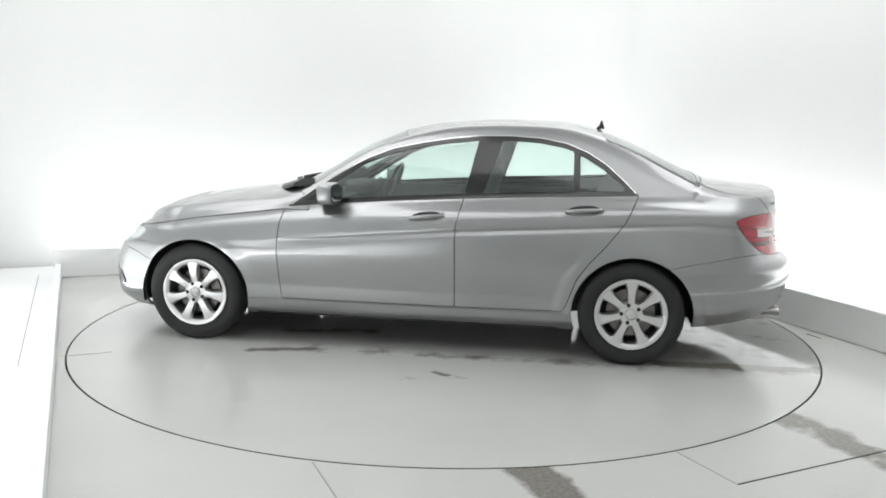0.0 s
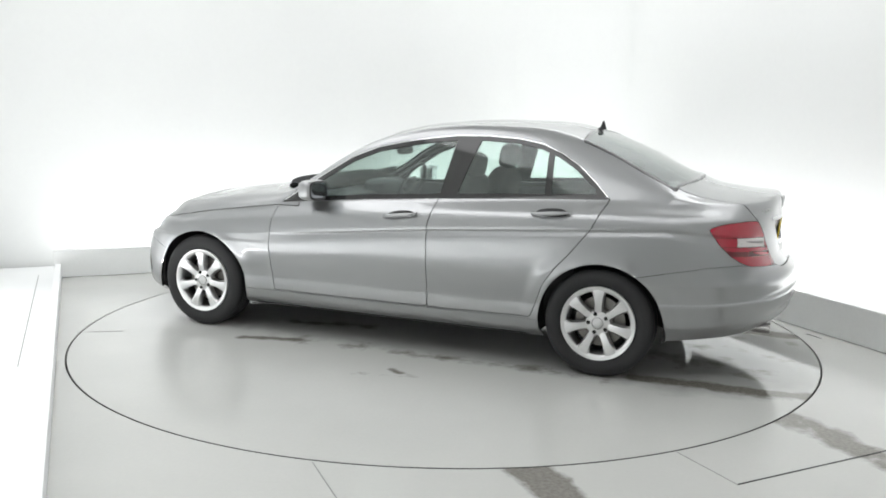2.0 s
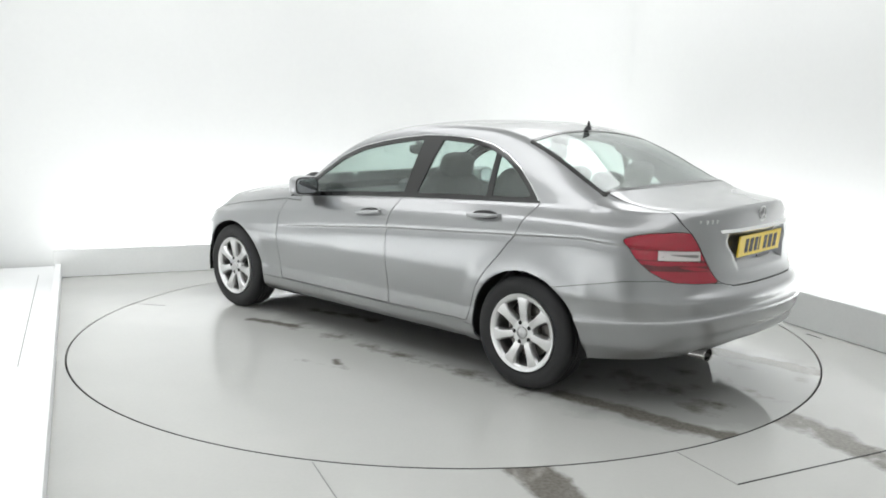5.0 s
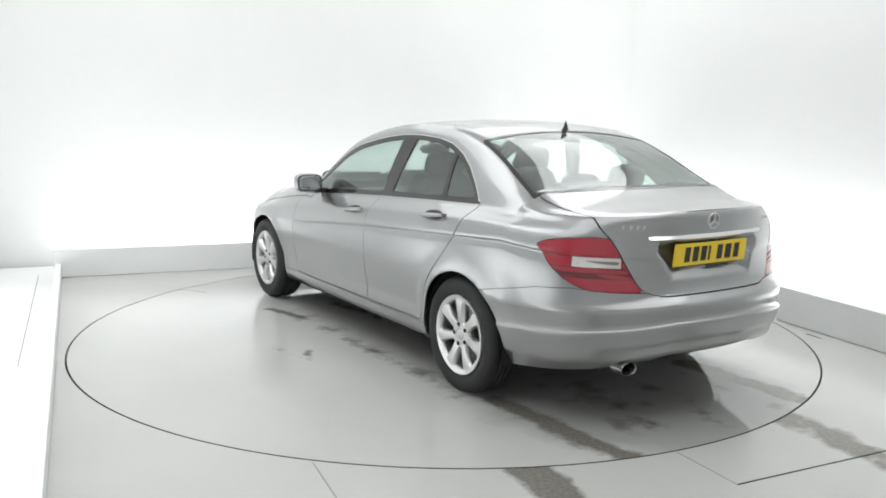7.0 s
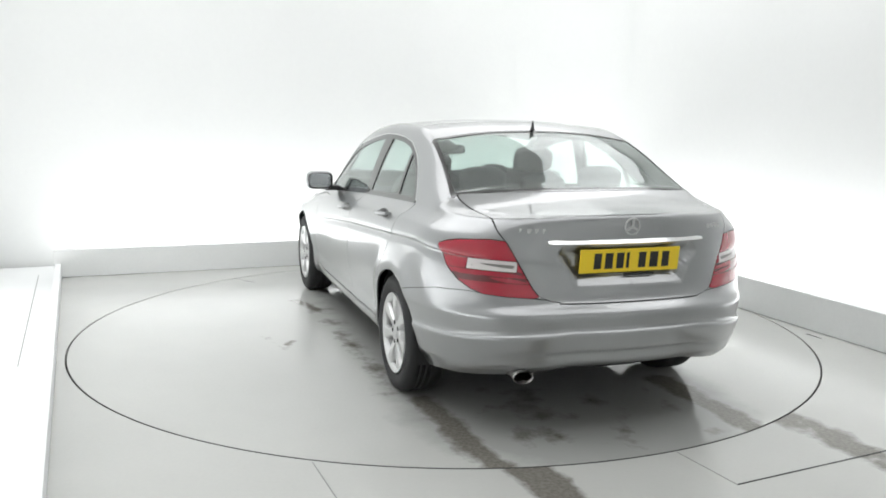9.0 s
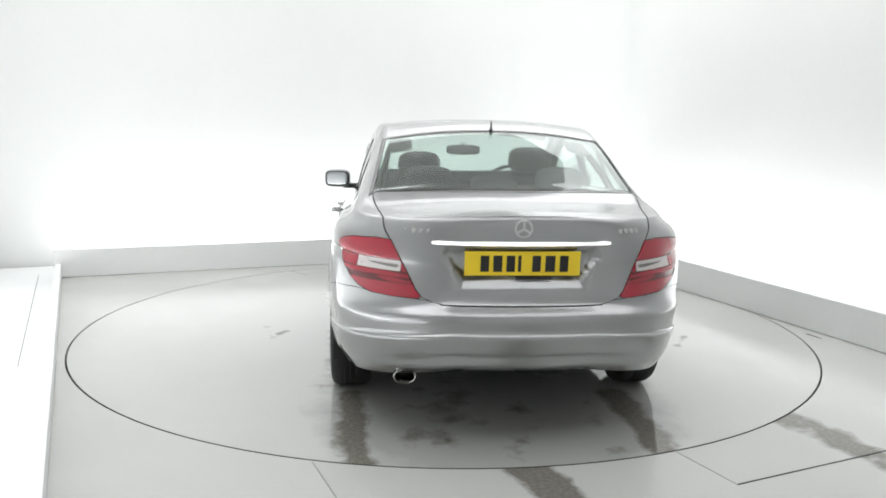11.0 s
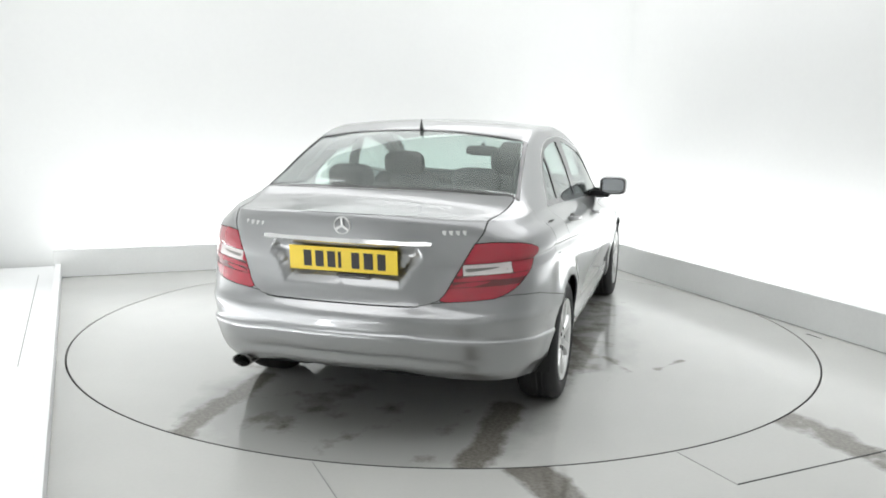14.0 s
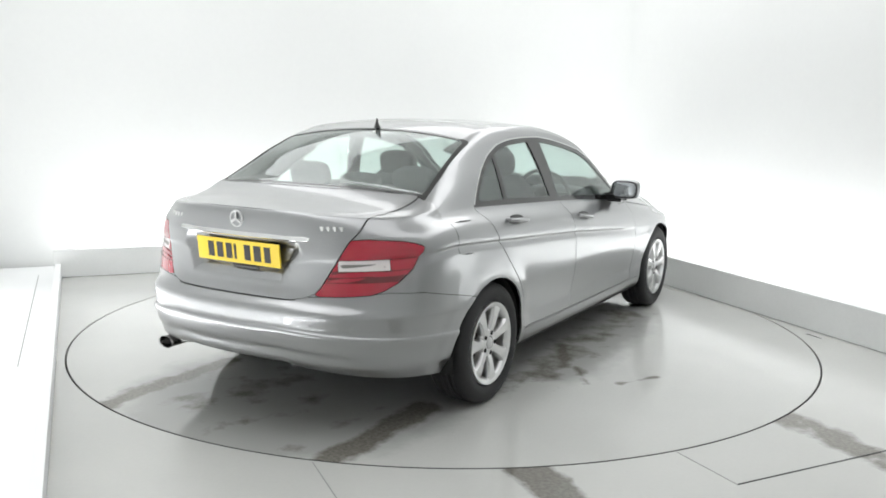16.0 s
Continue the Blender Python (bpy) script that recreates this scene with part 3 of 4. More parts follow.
def arch(cx):
    return lambda D: np.maximum((np.hypot((D[:, 0] - cx) / 0.359, (D[:, 2] - 0.308) / 0.352) - 1) * 0.35, side(D))


def cowl_x(y):
    return 1.00 - 0.30 * (np.abs(y) / 0.70) ** 2.2


def roof_edge(x):
    return smooth_table(x, TOP)[:, 2]


def field_windscreen(D):
    e = roof_edge(D[:, 0]) - 0.030
    y = np.abs(D[:, 1])
    return np.maximum.reduce([y - e, D[:, 0] - cowl_x(y) + 0.02, 0.13 - 0.10 * (y / 0.6) ** 2 - D[:, 0], 0.86 - D[:, 2]])


def field_rear_window(D):
    e = roof_edge(D[:, 0]) + np.interp(D[:, 0], [-1.75, -1.25], [0.030, 0.010])
    y = np.abs(D[:, 1])
    top = -1.155 - 0.035 * (y / 0.55) ** 2
    low = -1.800 + 0.04 * (y / 0.65) ** 2
    return np.maximum.reduce([y - e, D[:, 0] - top, low - D[:, 0], 0.95 - D[:, 2]])


def field_bonnet(D):
    line = np.interp(D[:, 0], [0.8, 0.93, 1.39, 1.69, 1.95, 2.2], [0.868, 0.852, 0.790, 0.738, 0.70, 0.66])
    return np.maximum.reduce([line - D[:, 2], cowl_x(D[:, 1]) + 0.035 - D[:, 0]])


def field_boot(D):
    y, x, z = np.abs(D[:, 1]), D[:, 0], D[:, 2]
    face = np.interp(z, [0.60, 0.648, 0.668, 0.70, 0.92, 1.00, 1.04], [0.20, 0.37, 0.440, 0.470, 0.582, 0.612, 0.618])
    deck = np.interp(x, [-2.25, -1.80], [0.598, 0.662])
    k = np.clip((z - 0.92) / 0.05, 0, 1)
    edge = face * (1 - k) + deck * k
    return np.maximum.reduce([y - edge, 0.647 - z, x + 1.815 - 0.06 * (y / 0.65) ** 2, 0.93 - z - np.where(x < -2.1, 9, 0)])


TAIL_PLAN = [(-2.3, 0.470, 0.676), (-2.27, 0.592, 0.910), (-2.20, 0.70, 0.918), (-2.07, 0.79, 0.910), (-2.00, 0.815, 0.900), (-1.968, 0.825, 0.884),
             (-1.975, 0.82, 0.860), (-2.02, 0.81, 0.800), (-2.08, 0.785, 0.744), (-2.145, 0.75, 0.708), (-2.20, 0.70, 0.688), (-2.26, 0.60, 0.680)]
TL = [(way_round(px, py, LINE, ROUND), pz) for px, py, pz in TAIL_PLAN]


def field_tail(D):
    return np.maximum(poly_sdf(D[:, 6], D[:, 2], TL, 0.008), D[:, 0] + 1.7)


def field_rear_bumper(D):
    zb = np.interp(D[:, 6], [0, 0.47, 0.80, 0.97, 1.35, 1.6], [0.646, 0.666, 0.690, 0.680, 0.600, 0.585])
    return np.maximum(D[:, 2] - zb, D[:, 0] + 1.45)


def field_front_bumper(D):
    zb = np.interp(D[:, 0], [1.70, 1.80, 2.0, 2.2], [0.52, 0.56, 0.60, 0.60])
    return np.maximum(D[:, 2] - zb, 1.45 - D[:, 0])


def field_headlamp(D):
    y = np.abs(D[:, 1])
    lo = np.interp(D[:, 0], [1.72, 1.80, 1.95, 2.2], [0.70, 0.645, 0.605, 0.603])
    hi = np.interp(D[:, 0], [1.72, 1.80, 1.95, 2.2], [0.705, 0.715, 0.695, 0.66])
    return np.maximum.reduce([lo - D[:, 2], D[:, 2] - hi, 0.36 - y, 1.74 - D[:, 0]])


FRONT_DOOR = [(0.79, 0.95), (0.792, 0.87), (0.812, 0.78), (0.822, 0.615), (0.812, 0.42), (0.80, 0.303), (-0.313, 0.303), (-0.313, 0.50), (-0.311, 0.80), (-0.36, 1.02)]
REAR_DOOR = [(-0.36, 1.02), (-0.311, 0.80), (-0.313, 0.50), (-0.313, 0.303), (-0.975, 0.31), (-1.000, 0.37), (-1.052, 0.518), (-1.125, 0.62), (-1.21, 0.713), (-1.318, 0.852), (-1.40, 1.02)]
SILL = [(1.06, 0.10), (1.06, 0.296), (-1.03, 0.296), (-1.03, 0.10)]

REST = SKIN
for cx in (1.385, -1.385):
    _, REST = split(REST, arch(cx), 0.0)
FRAME = REST                                            # kept for the dark frame behind the joints
glazed, REST = split(REST, field_poly(DAYLIGHT), 0.0)
screen, REST = split(REST, field_windscreen, 0.001)
backlight, REST = split(REST, field_rear_window, 0.001)
bonnet, REST = split(REST, field_bonnet)
boot, REST = split(REST, field_boot, 0.003)
tail, REST = split(REST, field_tail, 0.0018)
headlamp, REST = split(REST, field_headlamp, 0.0015)
rear_bumper, REST = split(REST, field_rear_bumper, 0.0016)
front_bumper, REST = split(REST, field_front_bumper, 0.0016)
front_door, REST = split(REST, field_poly(FRONT_DOOR), 0.0026)
rear_door, REST = split(REST, field_poly(REAR_DOOR), 0.0026)
sill, REST = split(REST, field_poly(SILL), 0.0012)

sheet("body_shell", both(REST), PAINT, car, "silver grey metallic wings, roof and pillars")
sheet("bonnet", both(bonnet), PAINT, car)
boot_lid = sheet("boot_lid", both(boot), PAINT, car)
bumper_rear = sheet("rear_bumper", both(rear_bumper), PAINT, car)
sheet("front_bumper", both(front_bumper), PAINT, car)
for cutter in (field_poly(DAYLIGHT), field_windscreen, field_rear_window):
    FRAME = split(FRAME, cutter, 0.004)[1]
sheet("inner_frame", both(FRAME), UNDER, car, "dark frame behind the panel joints", thick=0, lift=-0.013)
sheet("windscreen", both(screen), GLASS, car, "tinted glass windscreen", thick=0.004, lift=-0.003, closed=True).visible_shadow = False
sheet("rear_window", both(backlight), WET_HAZE_GLASS, car, "tinted glass rear window", thick=0.004, lift=-0.003, closed=True).visible_shadow = False


def border(M, field, width, shift=0.0):
    """The band of a cut-out next to its edge, and what lies inside it."""
    f = field(M[0])
    return clip(M, -(f + width) + shift), clip(M, f + width)


band, _ = border(backlight, field_rear_window, 0.020)
sheet("rear_window_border", both(band), GLOSS_BLACK, car, "black border round the rear window", thick=0.002, lift=0.0002)
band, _ = border(screen, field_windscreen, 0.03)
sheet("windscreen_border", both(band), GLOSS_BLACK, car, "black border round the windscreen", thick=0.002, lift=0.0002)

B_LINE = [(-0.315, 0.90), (-0.345, 0.966), (-0.44, 1.40), (-0.60, 1.40), (-0.575, 1.32), (-0.452, 0.972), (-0.44, 0.90)]
Q_LINE = [(-1.012, 0.90), (-1.005, 1.40), (-1.035, 1.40), (-1.055, 0.90)]
M_LINE = [(0.80, 0.80), (0.80, 1.2), (0.50, 1.2), (0.585, 0.99), (0.60, 0.80)]
daylight_field = field_poly(DAYLIGHT)
for flip in (False, True):
    pick = mirrored if flip else (lambda M: M)
    doors = {}
    for nm, M in (("front_door", front_door), ("rear_door", rear_door)):
        doors[nm] = sheet(nm, pick(M), PAINT, car)
    rim, inner = border(glazed, daylight_field, 0.0045)
    low_f = lambda D: D[:, 2] - np.interp(D[:, 0], [-1.40, -0.90, -0.35, 0.10, 0.44, 0.775], [1.014, 0.993, 0.967, 0.940, 0.914, 0.886]) - 0.012
    low, high = split(rim, low_f, 0.0)
    sheet("window_trim", pick(high), CHROME, car, "bright strip round the side windows", thick=0.01, lift=0.0005)
    sheet("window_seal", pick(low), GLOSS_BLACK, car, "black seal below the side windows", thick=0.01, lift=0.002)
    rim, inner = border(inner, daylight_field, 0.030)
    frame_f, frame_r = split(rim, lambda D: D[:, 0] + 0.40, 0.0)[1], split(rim, lambda D: D[:, 0] + 0.40, 0.0)[0]
    sheet("window_frame", pick(frame_f), GLOSS_BLACK, doors["front_door"], "black window frame", thick=0.012, lift=-0.002)
    sheet("window_frame", pick(frame_r), GLOSS_BLACK, doors["rear_door"], "black window frame", thick=0.012, lift=-0.002)
    pillar, inner = split(inner, field_poly(B_LINE), 0.0)
    sheet("door_pillar", pick(pillar), GLOSS_BLACK, car, "black pillar between the doors", thick=0.02, lift=-0.002)
    bar, inner = split(inner, field_poly(Q_LINE), 0.0)
    sheet("window_divider", pick(bar), GLOSS_BLACK, doors["rear_door"], "black bar before the quarter window", thick=0.015, lift=-0.002)
    tri, inner = split(inner, field_poly(M_LINE), 0.0)
    sheet("mirror_triangle", pick(tri), BLACK, doors["front_door"], "black triangle below the mirror", thick=0.015, lift=-0.001)
    front_pane, rest = split(inner, lambda D: -0.42 - D[:, 0], 0.0)
    quarter, rear_pane = split(rest, lambda D: D[:, 0] + 1.03, 0.0)
    for nm, M, door in (("window_pane", front_pane, "front_door"), ("window_pane", rear_pane, "rear_door"), ("quarter_pane", quarter, "rear_door")):
        sheet(nm, pick(M), GLASS, doors[door], "tinted glass pane", thick=0.004, lift=-0.006, closed=True).visible_shadow = False
    sheet("sill", pick(sill), PAINT, car)
    # lamps
    lamp = sheet("tail_light", pick(clip(tail, field_tail(tail[0]))), DARK_RED, car, "red tail light cluster with a clear band", thick=0.02, lift=-0.004)
    D = tail[0]
    zt = lambda D: D[:, 2] - 0.045 * np.clip((D[:, 6] - 0.5) / 0.5, 0, 1) * 0.4
    for nm, lo, hi, mat_, lab in (("upper_lens", 0.830, 0.99, RED_LENS, "red lens"), ("middle_lens", 0.780, 0.826, WHITE_LENS, "clear band"), ("lower_lens", 0.7545, 0.776, RED_LENS, "red lens"), ("lower_lens", 0.7315, 0.7505, RED_LENS, "red lens"), ("bottom_lens", 0.60, 0.7275, RED_LENS, "red lens")):
        piece = clip(tail, np.maximum(lo - zt(D), zt(D) - hi))
        if nm == "middle_lens":
            piece = clip(piece, np.maximum(piece[0][:, 6] - 0.80, 0.57 - piece[0][:, 6]))
            side_a = clip(tail, np.maximum.reduce([lo - zt(D), zt(D) - hi, D[:, 6] - 0.567]))
            side_b = clip(tail, np.maximum.reduce([lo - zt(D), zt(D) - hi, 0.803 - D[:, 6]]))
            sheet("inner_lens", pick(side_a), RED_LENS, lamp, "red lens", thick=0.012, lift=0.0008)
            sheet("outer_lens", pick(side_b), RED_LENS, lamp, "red lens", thick=0.012, lift=0.0008)
        sheet(nm, pick(largest(piece)), mat_, lamp, lab, thick=0.012, lift=0.0008)
    piece = clip(tail, np.maximum.reduce([0.795 - zt(D), zt(D) - 0.810, D[:, 6] - 0.79, 0.580 - D[:, 6]]))
    sheet("reflector_strip", pick(piece), BRAKE, lamp, "grey reflector strip", thick=0.004, lift=0.0014)
    intake = clip(front_bumper, poly_sdf(front_bumper[0][:, 0], front_bumper[0][:, 2], [(1.925, 0.318), (2.215, 0.312), (2.215, 0.418), (2.00, 0.405)]))
    sheet("bumper_intake", pick(intake), BLACK, car, "black air intake in the front bumper", thick=0.012, lift=0.004)
    sheet("headlight", pick(headlamp), LAMP_CLEAR, car, "clear headlight lens", thick=0.02)

# inner lining of the rear pillars
lining = clip(WHOLE, np.maximum.reduce([WHOLE[0][:, 0] + 1.02, -1.72 - WHOLE[0][:, 0], 1.015 - WHOLE[0][:, 2], 0.45 - WHOLE[0][:, 1], -daylight_field(WHOLE[0]) - 0.01, -field_rear_window(WHOLE[0]) - 0.03]))
for flip in (False, True):
    sheet("pillar_lining", mirrored(lining) if flip else lining, CABIN, car, "dark lining of the rear pillar", thick=0.01, lift=-0.075)

# fuel flap on the right wing
FLAP = [(-1.53, 0.83), (-1.53, 0.950), (-1.705, 0.958), (-1.705, 0.83)]
flap_f = poly_sdf(REST[0][:, 0], REST[0][:, 2], FLAP, 0.012) + np.where(REST[0][:, 1] > 0.5, 0, 1)
groove = mirrored(clip(REST, np.abs(flap_f) - 0.0036))
flap = sheet("fuel_flap", mirrored(clip(REST, flap_f + 0.002)), PAINT, car, thick=0.004, lift=0.0012)
sheet("flap_joint", groove, UNDER, flap, "dark joint", thick=0.0, lift=0.0018)


# ---- car: underside, wheels and fittings ----
def wall_y(x, z):
    """How far out the left flank is at that place."""
    D = WHOLE[0]
    near = D[D[:, 1] > 0.3]
    return near[np.argmin((near[:, 0] - x) ** 2 + (near[:, 2] - z) ** 2), 1]


def tail_x(y, z):
    D = WHOLE[0]
    near = D[D[:, 0] < -1.9]
    return near[np.argmin((near[:, 1] - abs(y)) ** 2 + (near[:, 2] - z) ** 2), 0]


bm = bmesh.new()
box(bm, -1.00, -0.80, 0.185, 1.00, 0.80, 0.30, 0.03)
part("floor_pan", bm, UNDER, car, "dark underside")
bm = bmesh.new()
box(bm, -2.20, -0.62, 0.33, -1.78, 0.62, 0.50, 0.04)
part("rear_valance", bm, UNDER, car, "dark underside at the tail")
bm = bmesh.new()
box(bm, -1.95, -0.30, 0.205, -1.70, -0.02, 0.34, 0.05)
part("resonator", bm, UNDER, car, "dark exhaust resonator")
bm = bmesh.new()
box(bm, -2.12, 0.22, 0.265, -1.80, 0.60, 0.38, 0.05)
part("silencer", bm, UNDER, car, "dark exhaust silencer")
for cx in (-1.38, 1.38):
    bm = bmesh.new()
    box(bm, cx - 0.05, -0.62, 0.24, cx + 0.05, 0.62, 0.34, 0.03)
    part("axle", bm, UNDER, car)


def wheel_well(cx, sgn):
    bm = bmesh.new()
    n = 28
    rings = []
    for r, y in ((0.360, 0.858), (0.372, 0.80), (0.372, 0.52), (0.05, 0.50)):
        rings.append([bm.verts.new((cx + r * math.cos(a), sgn * y, 0.308 + 0.985 * r * math.sin(a))) for a in np.linspace(-0.20, math.pi + 0.20, n)])
    for a, b in zip(rings, rings[1:]):
        for i in range(n - 1):
            bm.faces.new((a[i], a[i + 1], b[i + 1], b[i]))
    part("wheel_arch_liner", bm, UNDER, car, "black wheel arch liner", smooth=True)


def make_wheel():
    """A tyre with a seven-spoke alloy rim, facing +y, centred on its hub."""
    w = new("wheel")
    w.parent = car
    bm = bmesh.new()
    prof = [(0.212, -0.090), (0.235, -0.104), (0.272, -0.108), (0.300, -0.096), (0.311, -0.078), (0.316, -0.05)]
    rows = prof[:]
    for y in (-0.032, -0.026, 0.0, 0.006, 0.030, 0.036):
        rows.append((0.316 if int(abs(y) * 1000) in (32, 0, 30) else 0.309, y))
    rows += [(0.316, 0.055), (0.311, 0.078), (0.300, 0.094), (0.285, 0.102), (0.262, 0.106), (0.255, 0.1045), (0.238, 0.103), (0.222, 0.094), (0.212, 0.085)]
    lathe(bm, rows, 72, caps=False)
    part("tyre", bm, RUBBER, w, "black rubber tyre", True)
    bm = bmesh.new()
    lathe(bm, [(0.213, 0.086), (0.2165, 0.092), (0.2145, 0.101), (0.207, 0.100), (0.192, 0.096), (0.184, 0.088), (0.181, 0.072), (0.180, 0.0), (0.190, -0.085), (0.213, -0.09)], 72, caps=False)
    rim = part("rim", bm, ALLOY, w, "silver alloy rim", True)
    for i in range(7):
        bm = bmesh.new()
        rowsx = ((0.040, 0.030, 0.078), (0.070, 0.0255, 0.088), (0.110, 0.026, 0.094), (0.150, 0.032, 0.097), (0.178, 0.041, 0.097), (0.198, 0.055, 0.095))
        top, low = [], []
        for r, h, y in rowsx:
            top.append([bm.verts.new(p) for p in ((-h, y - 0.014, r), (-h * 0.72, y, r), (0, y + 0.002, r), (h * 0.72, y, r), (h, y - 0.014, r))])
            low.append([bm.verts.new(p) for p in ((-h * 0.9, y - 0.045, r), (h * 0.9, y - 0.045, r))])
        for (a, b), (c, d) in zip(zip(top, top[1:]), zip(low, low[1:])):
            for k in range(4):
                bm.faces.new((a[k], a[k + 1], b[k + 1], b[k]))
            bm.faces.new((c[0], a[0], b[0], d[0]))
            bm.faces.new((a[4], c[1], d[1], b[4]))
            bm.faces.new((c[1], c[0], d[0], d[1]))
        bmesh.ops.recalc_face_normals(bm, faces=bm.faces)
        bmesh.ops.transform(bm, matrix=Matrix.Rotation(2 * math.pi * i / 7, 4, "Y"), verts=bm.verts)
        part("spoke", bm, ALLOY, rim, smooth=True)
    bm = bmesh.new()
    lathe(bm, [(0.078, 0.050), (0.076, 0.077), (0.068, 0.086), (0.036, 0.088), (0.033, 0.082), (0.001, 0.082)], 40, caps=False)
    part("hub", bm, ALLOY, rim, smooth=True)
    bm = bmesh.new()
    lathe(bm, [(0.031, 0.078), (0.031, 0.088), (0.026, 0.092), (0.001, 0.093)], 32, caps=False)
    part("centre_cap", bm, GREYSTEEL, rim, "grey centre cap", True)
    for i in range(5):
        a = 2 * math.pi * i / 5 + 0.3
        bm = bmesh.new()
        lathe(bm, [(0.0115, 0.072), (0.0115, 0.0893), (0.007, 0.0905)], 12, pose(0.055 * math.sin(a), 0, 0.055 * math.cos(a)))
        part("wheel_bolt", bm, UNDER, rim, "dark wheel bolt")
    bm = bmesh.new()
    lathe(bm, [(0.145, 0.012), (0.145, 0.024), (0.085, 0.024), (0.08, 0.05), (0.04, 0.05)], 48)
    part("brake_disc", bm, BRAKE, w, "steel brake disc", True)
    bm = bmesh.new()
    lathe(bm, [(0.188, -0.06), (0.187, -0.03), (0.02, -0.03)], 36)
    part("back_plate", bm, UNDER, w, "dark plate behind the brake")
    return w


WHEEL = make_wheel()
WHEEL.matrix_basis = pose(1.38, 0.776, 0.3155, 0, 4, 0)
for cx, sgn, spin in ((-1.38, 1, 0), (1.38, -1, 20), (-1.38, -1, 33)):
    copy_thing(WHEEL, pose(cx, sgn * 0.776, 0.3155, 0, spin, 0 if sgn > 0 else 180))
for cx in (1.385, -1.385):
    for sgn in (1, -1):
        wheel_well(cx, sgn)


def rounded(bm, sx, sy, sz, e=0.45, nu=20, nv=12, m=None):
    """A soft-cornered body: a superellipsoid of those half sizes."""
    def p(v, k):
        return math.copysign(abs(v) ** k, v)
    rings = []
    for j in range(1, nv):
        b = -math.pi / 2 + math.pi * j / nv
        rings.append([bm.verts.new((sx * p(math.cos(b), e) * p(math.cos(2 * math.pi * i / nu), e), sy * p(math.cos(b), e) * p(math.sin(2 * math.pi * i / nu), e), sz * p(math.sin(b), e))) for i in range(nu)])
    lo, hi = bm.verts.new((0, 0, -sz)), bm.verts.new((0, 0, sz))
    for a, b in zip(rings, rings[1:]):
        for i in range(nu):
            bm.faces.new((a[i], a[(i + 1) % nu], b[(i + 1) % nu], b[i]))
    for i in range(nu):
        bm.faces.new((lo, rings[0][(i + 1) % nu], rings[0][i]))
        bm.faces.new((hi, rings[-1][i], rings[-1][(i + 1) % nu]))
    vs = [lo, hi] + [v for r in rings for v in r]
    if m is not None:
        bmesh.ops.transform(bm, matrix=m, verts=vs)
    return bm


def mirror(sgn):
    bm = bmesh.new()
    rounded(bm, 0.060, 0.096, 0.066, 0.55, 28, 16)
    for v in bm.verts:                                   # flat towards the driver, tapered forwards
        if v.co.x > 0:
            k = 1 - 1.6 * v.co.x
            v.co.y *= k
            v.co.z *= k
        else:
            v.co.x = max(v.co.x, -0.052)
    bmesh.ops.transform(bm, matrix=pose(0.465, sgn * 0.918, 0.990, 0, 0, sgn * -8), verts=bm.verts)
    house = part("door_mirror", bm, PAINT, car, "silver grey door mirror", True)
    bm = bmesh.new()
    rounded(bm, 0.004, 0.078, 0.050, 0.5, 24, 12, pose(0.413, sgn * 0.921, 0.990, 0, 0, sgn * -8))
    part("mirror_glass", bm, MIRROR, house, "mirror glass", True)
    bm = bmesh.new()
    rounded(bm, 0.005, 0.088, 0.058, 0.5, 24, 12, pose(0.415, sgn * 0.920, 0.990, 0, 0, sgn * -8))
    part("mirror_surround", bm, BLACK, house, "black mirror surround", True)
    bm = bmesh.new()
    box(bm, 0.44, sgn * 0.775, 0.915, 0.56, sgn * 0.88, 0.950, 0.012)
    part("mirror_arm", bm, BLACK, house, "black mirror arm")


def handle(sgn, x, z, tilt):
    y = wall_y(x, z)
    base = pose(x, sgn * y, z, 0, tilt, 0)
    bm = bmesh.new()
    # flat black disc on the flank, painted shade in place of a hollow
    rounded(bm, 0.098, 0.005, 0.036, 0.85, 28, 10, base @ pose(0.0, -sgn * 0.0015, -0.006, sgn * 9))
    shade_disc = part("door_handle", bm, BLACK, car, "door handle, black disc for the shaded hollow behind the grip", True)
    bm = bmesh.new()
    n = 14
    rings = []
    for i in range(n + 1):
        s = -1 + 2 * i / n
        out = 0.014 + 0.022 * (1 - s ** 4)
        h = 0.0125 * (1 - 0.35 * s * s)
        rings.append([bm.verts.new((s * 0.110, sgn * (out + 0.008 * math.cos(a)), 0.003 + h * math.sin(a))) for a in np.linspace(0, 2 * math.pi, 12, endpoint=False)])
    for a, b in zip(rings, rings[1:]):
        for i in range(12):
            bm.faces.new((a[i], a[(i + 1) % 12], b[(i + 1) % 12], b[i]))
    bm.faces.new(rings[0])
    bm.faces.new(rings[-1][::-1])
    bmesh.ops.recalc_face_normals(bm, faces=bm.faces)
    bmesh.ops.transform(bm, matrix=base, verts=bm.verts)
    part("grip", bm, PAINT, shade_disc, "silver grey grip", True)
    for s in (-0.102, 0.102):
        bm = bmesh.new()
        box(bm, s - 0.012, -0.012, -0.006, s + 0.012, 0.022, 0.012, 0.005, base @ pose(0, 0, 0) if sgn > 0 else base @ pose(0, 0, 0, 0, 0, 180))
        part("grip_foot", bm, PAINT, shade_disc)


for sgn in (1, -1):
    mirror(sgn)
    handle(sgn, -0.128, 0.858, 7)
    handle(sgn, -1.080, 0.926, 4)

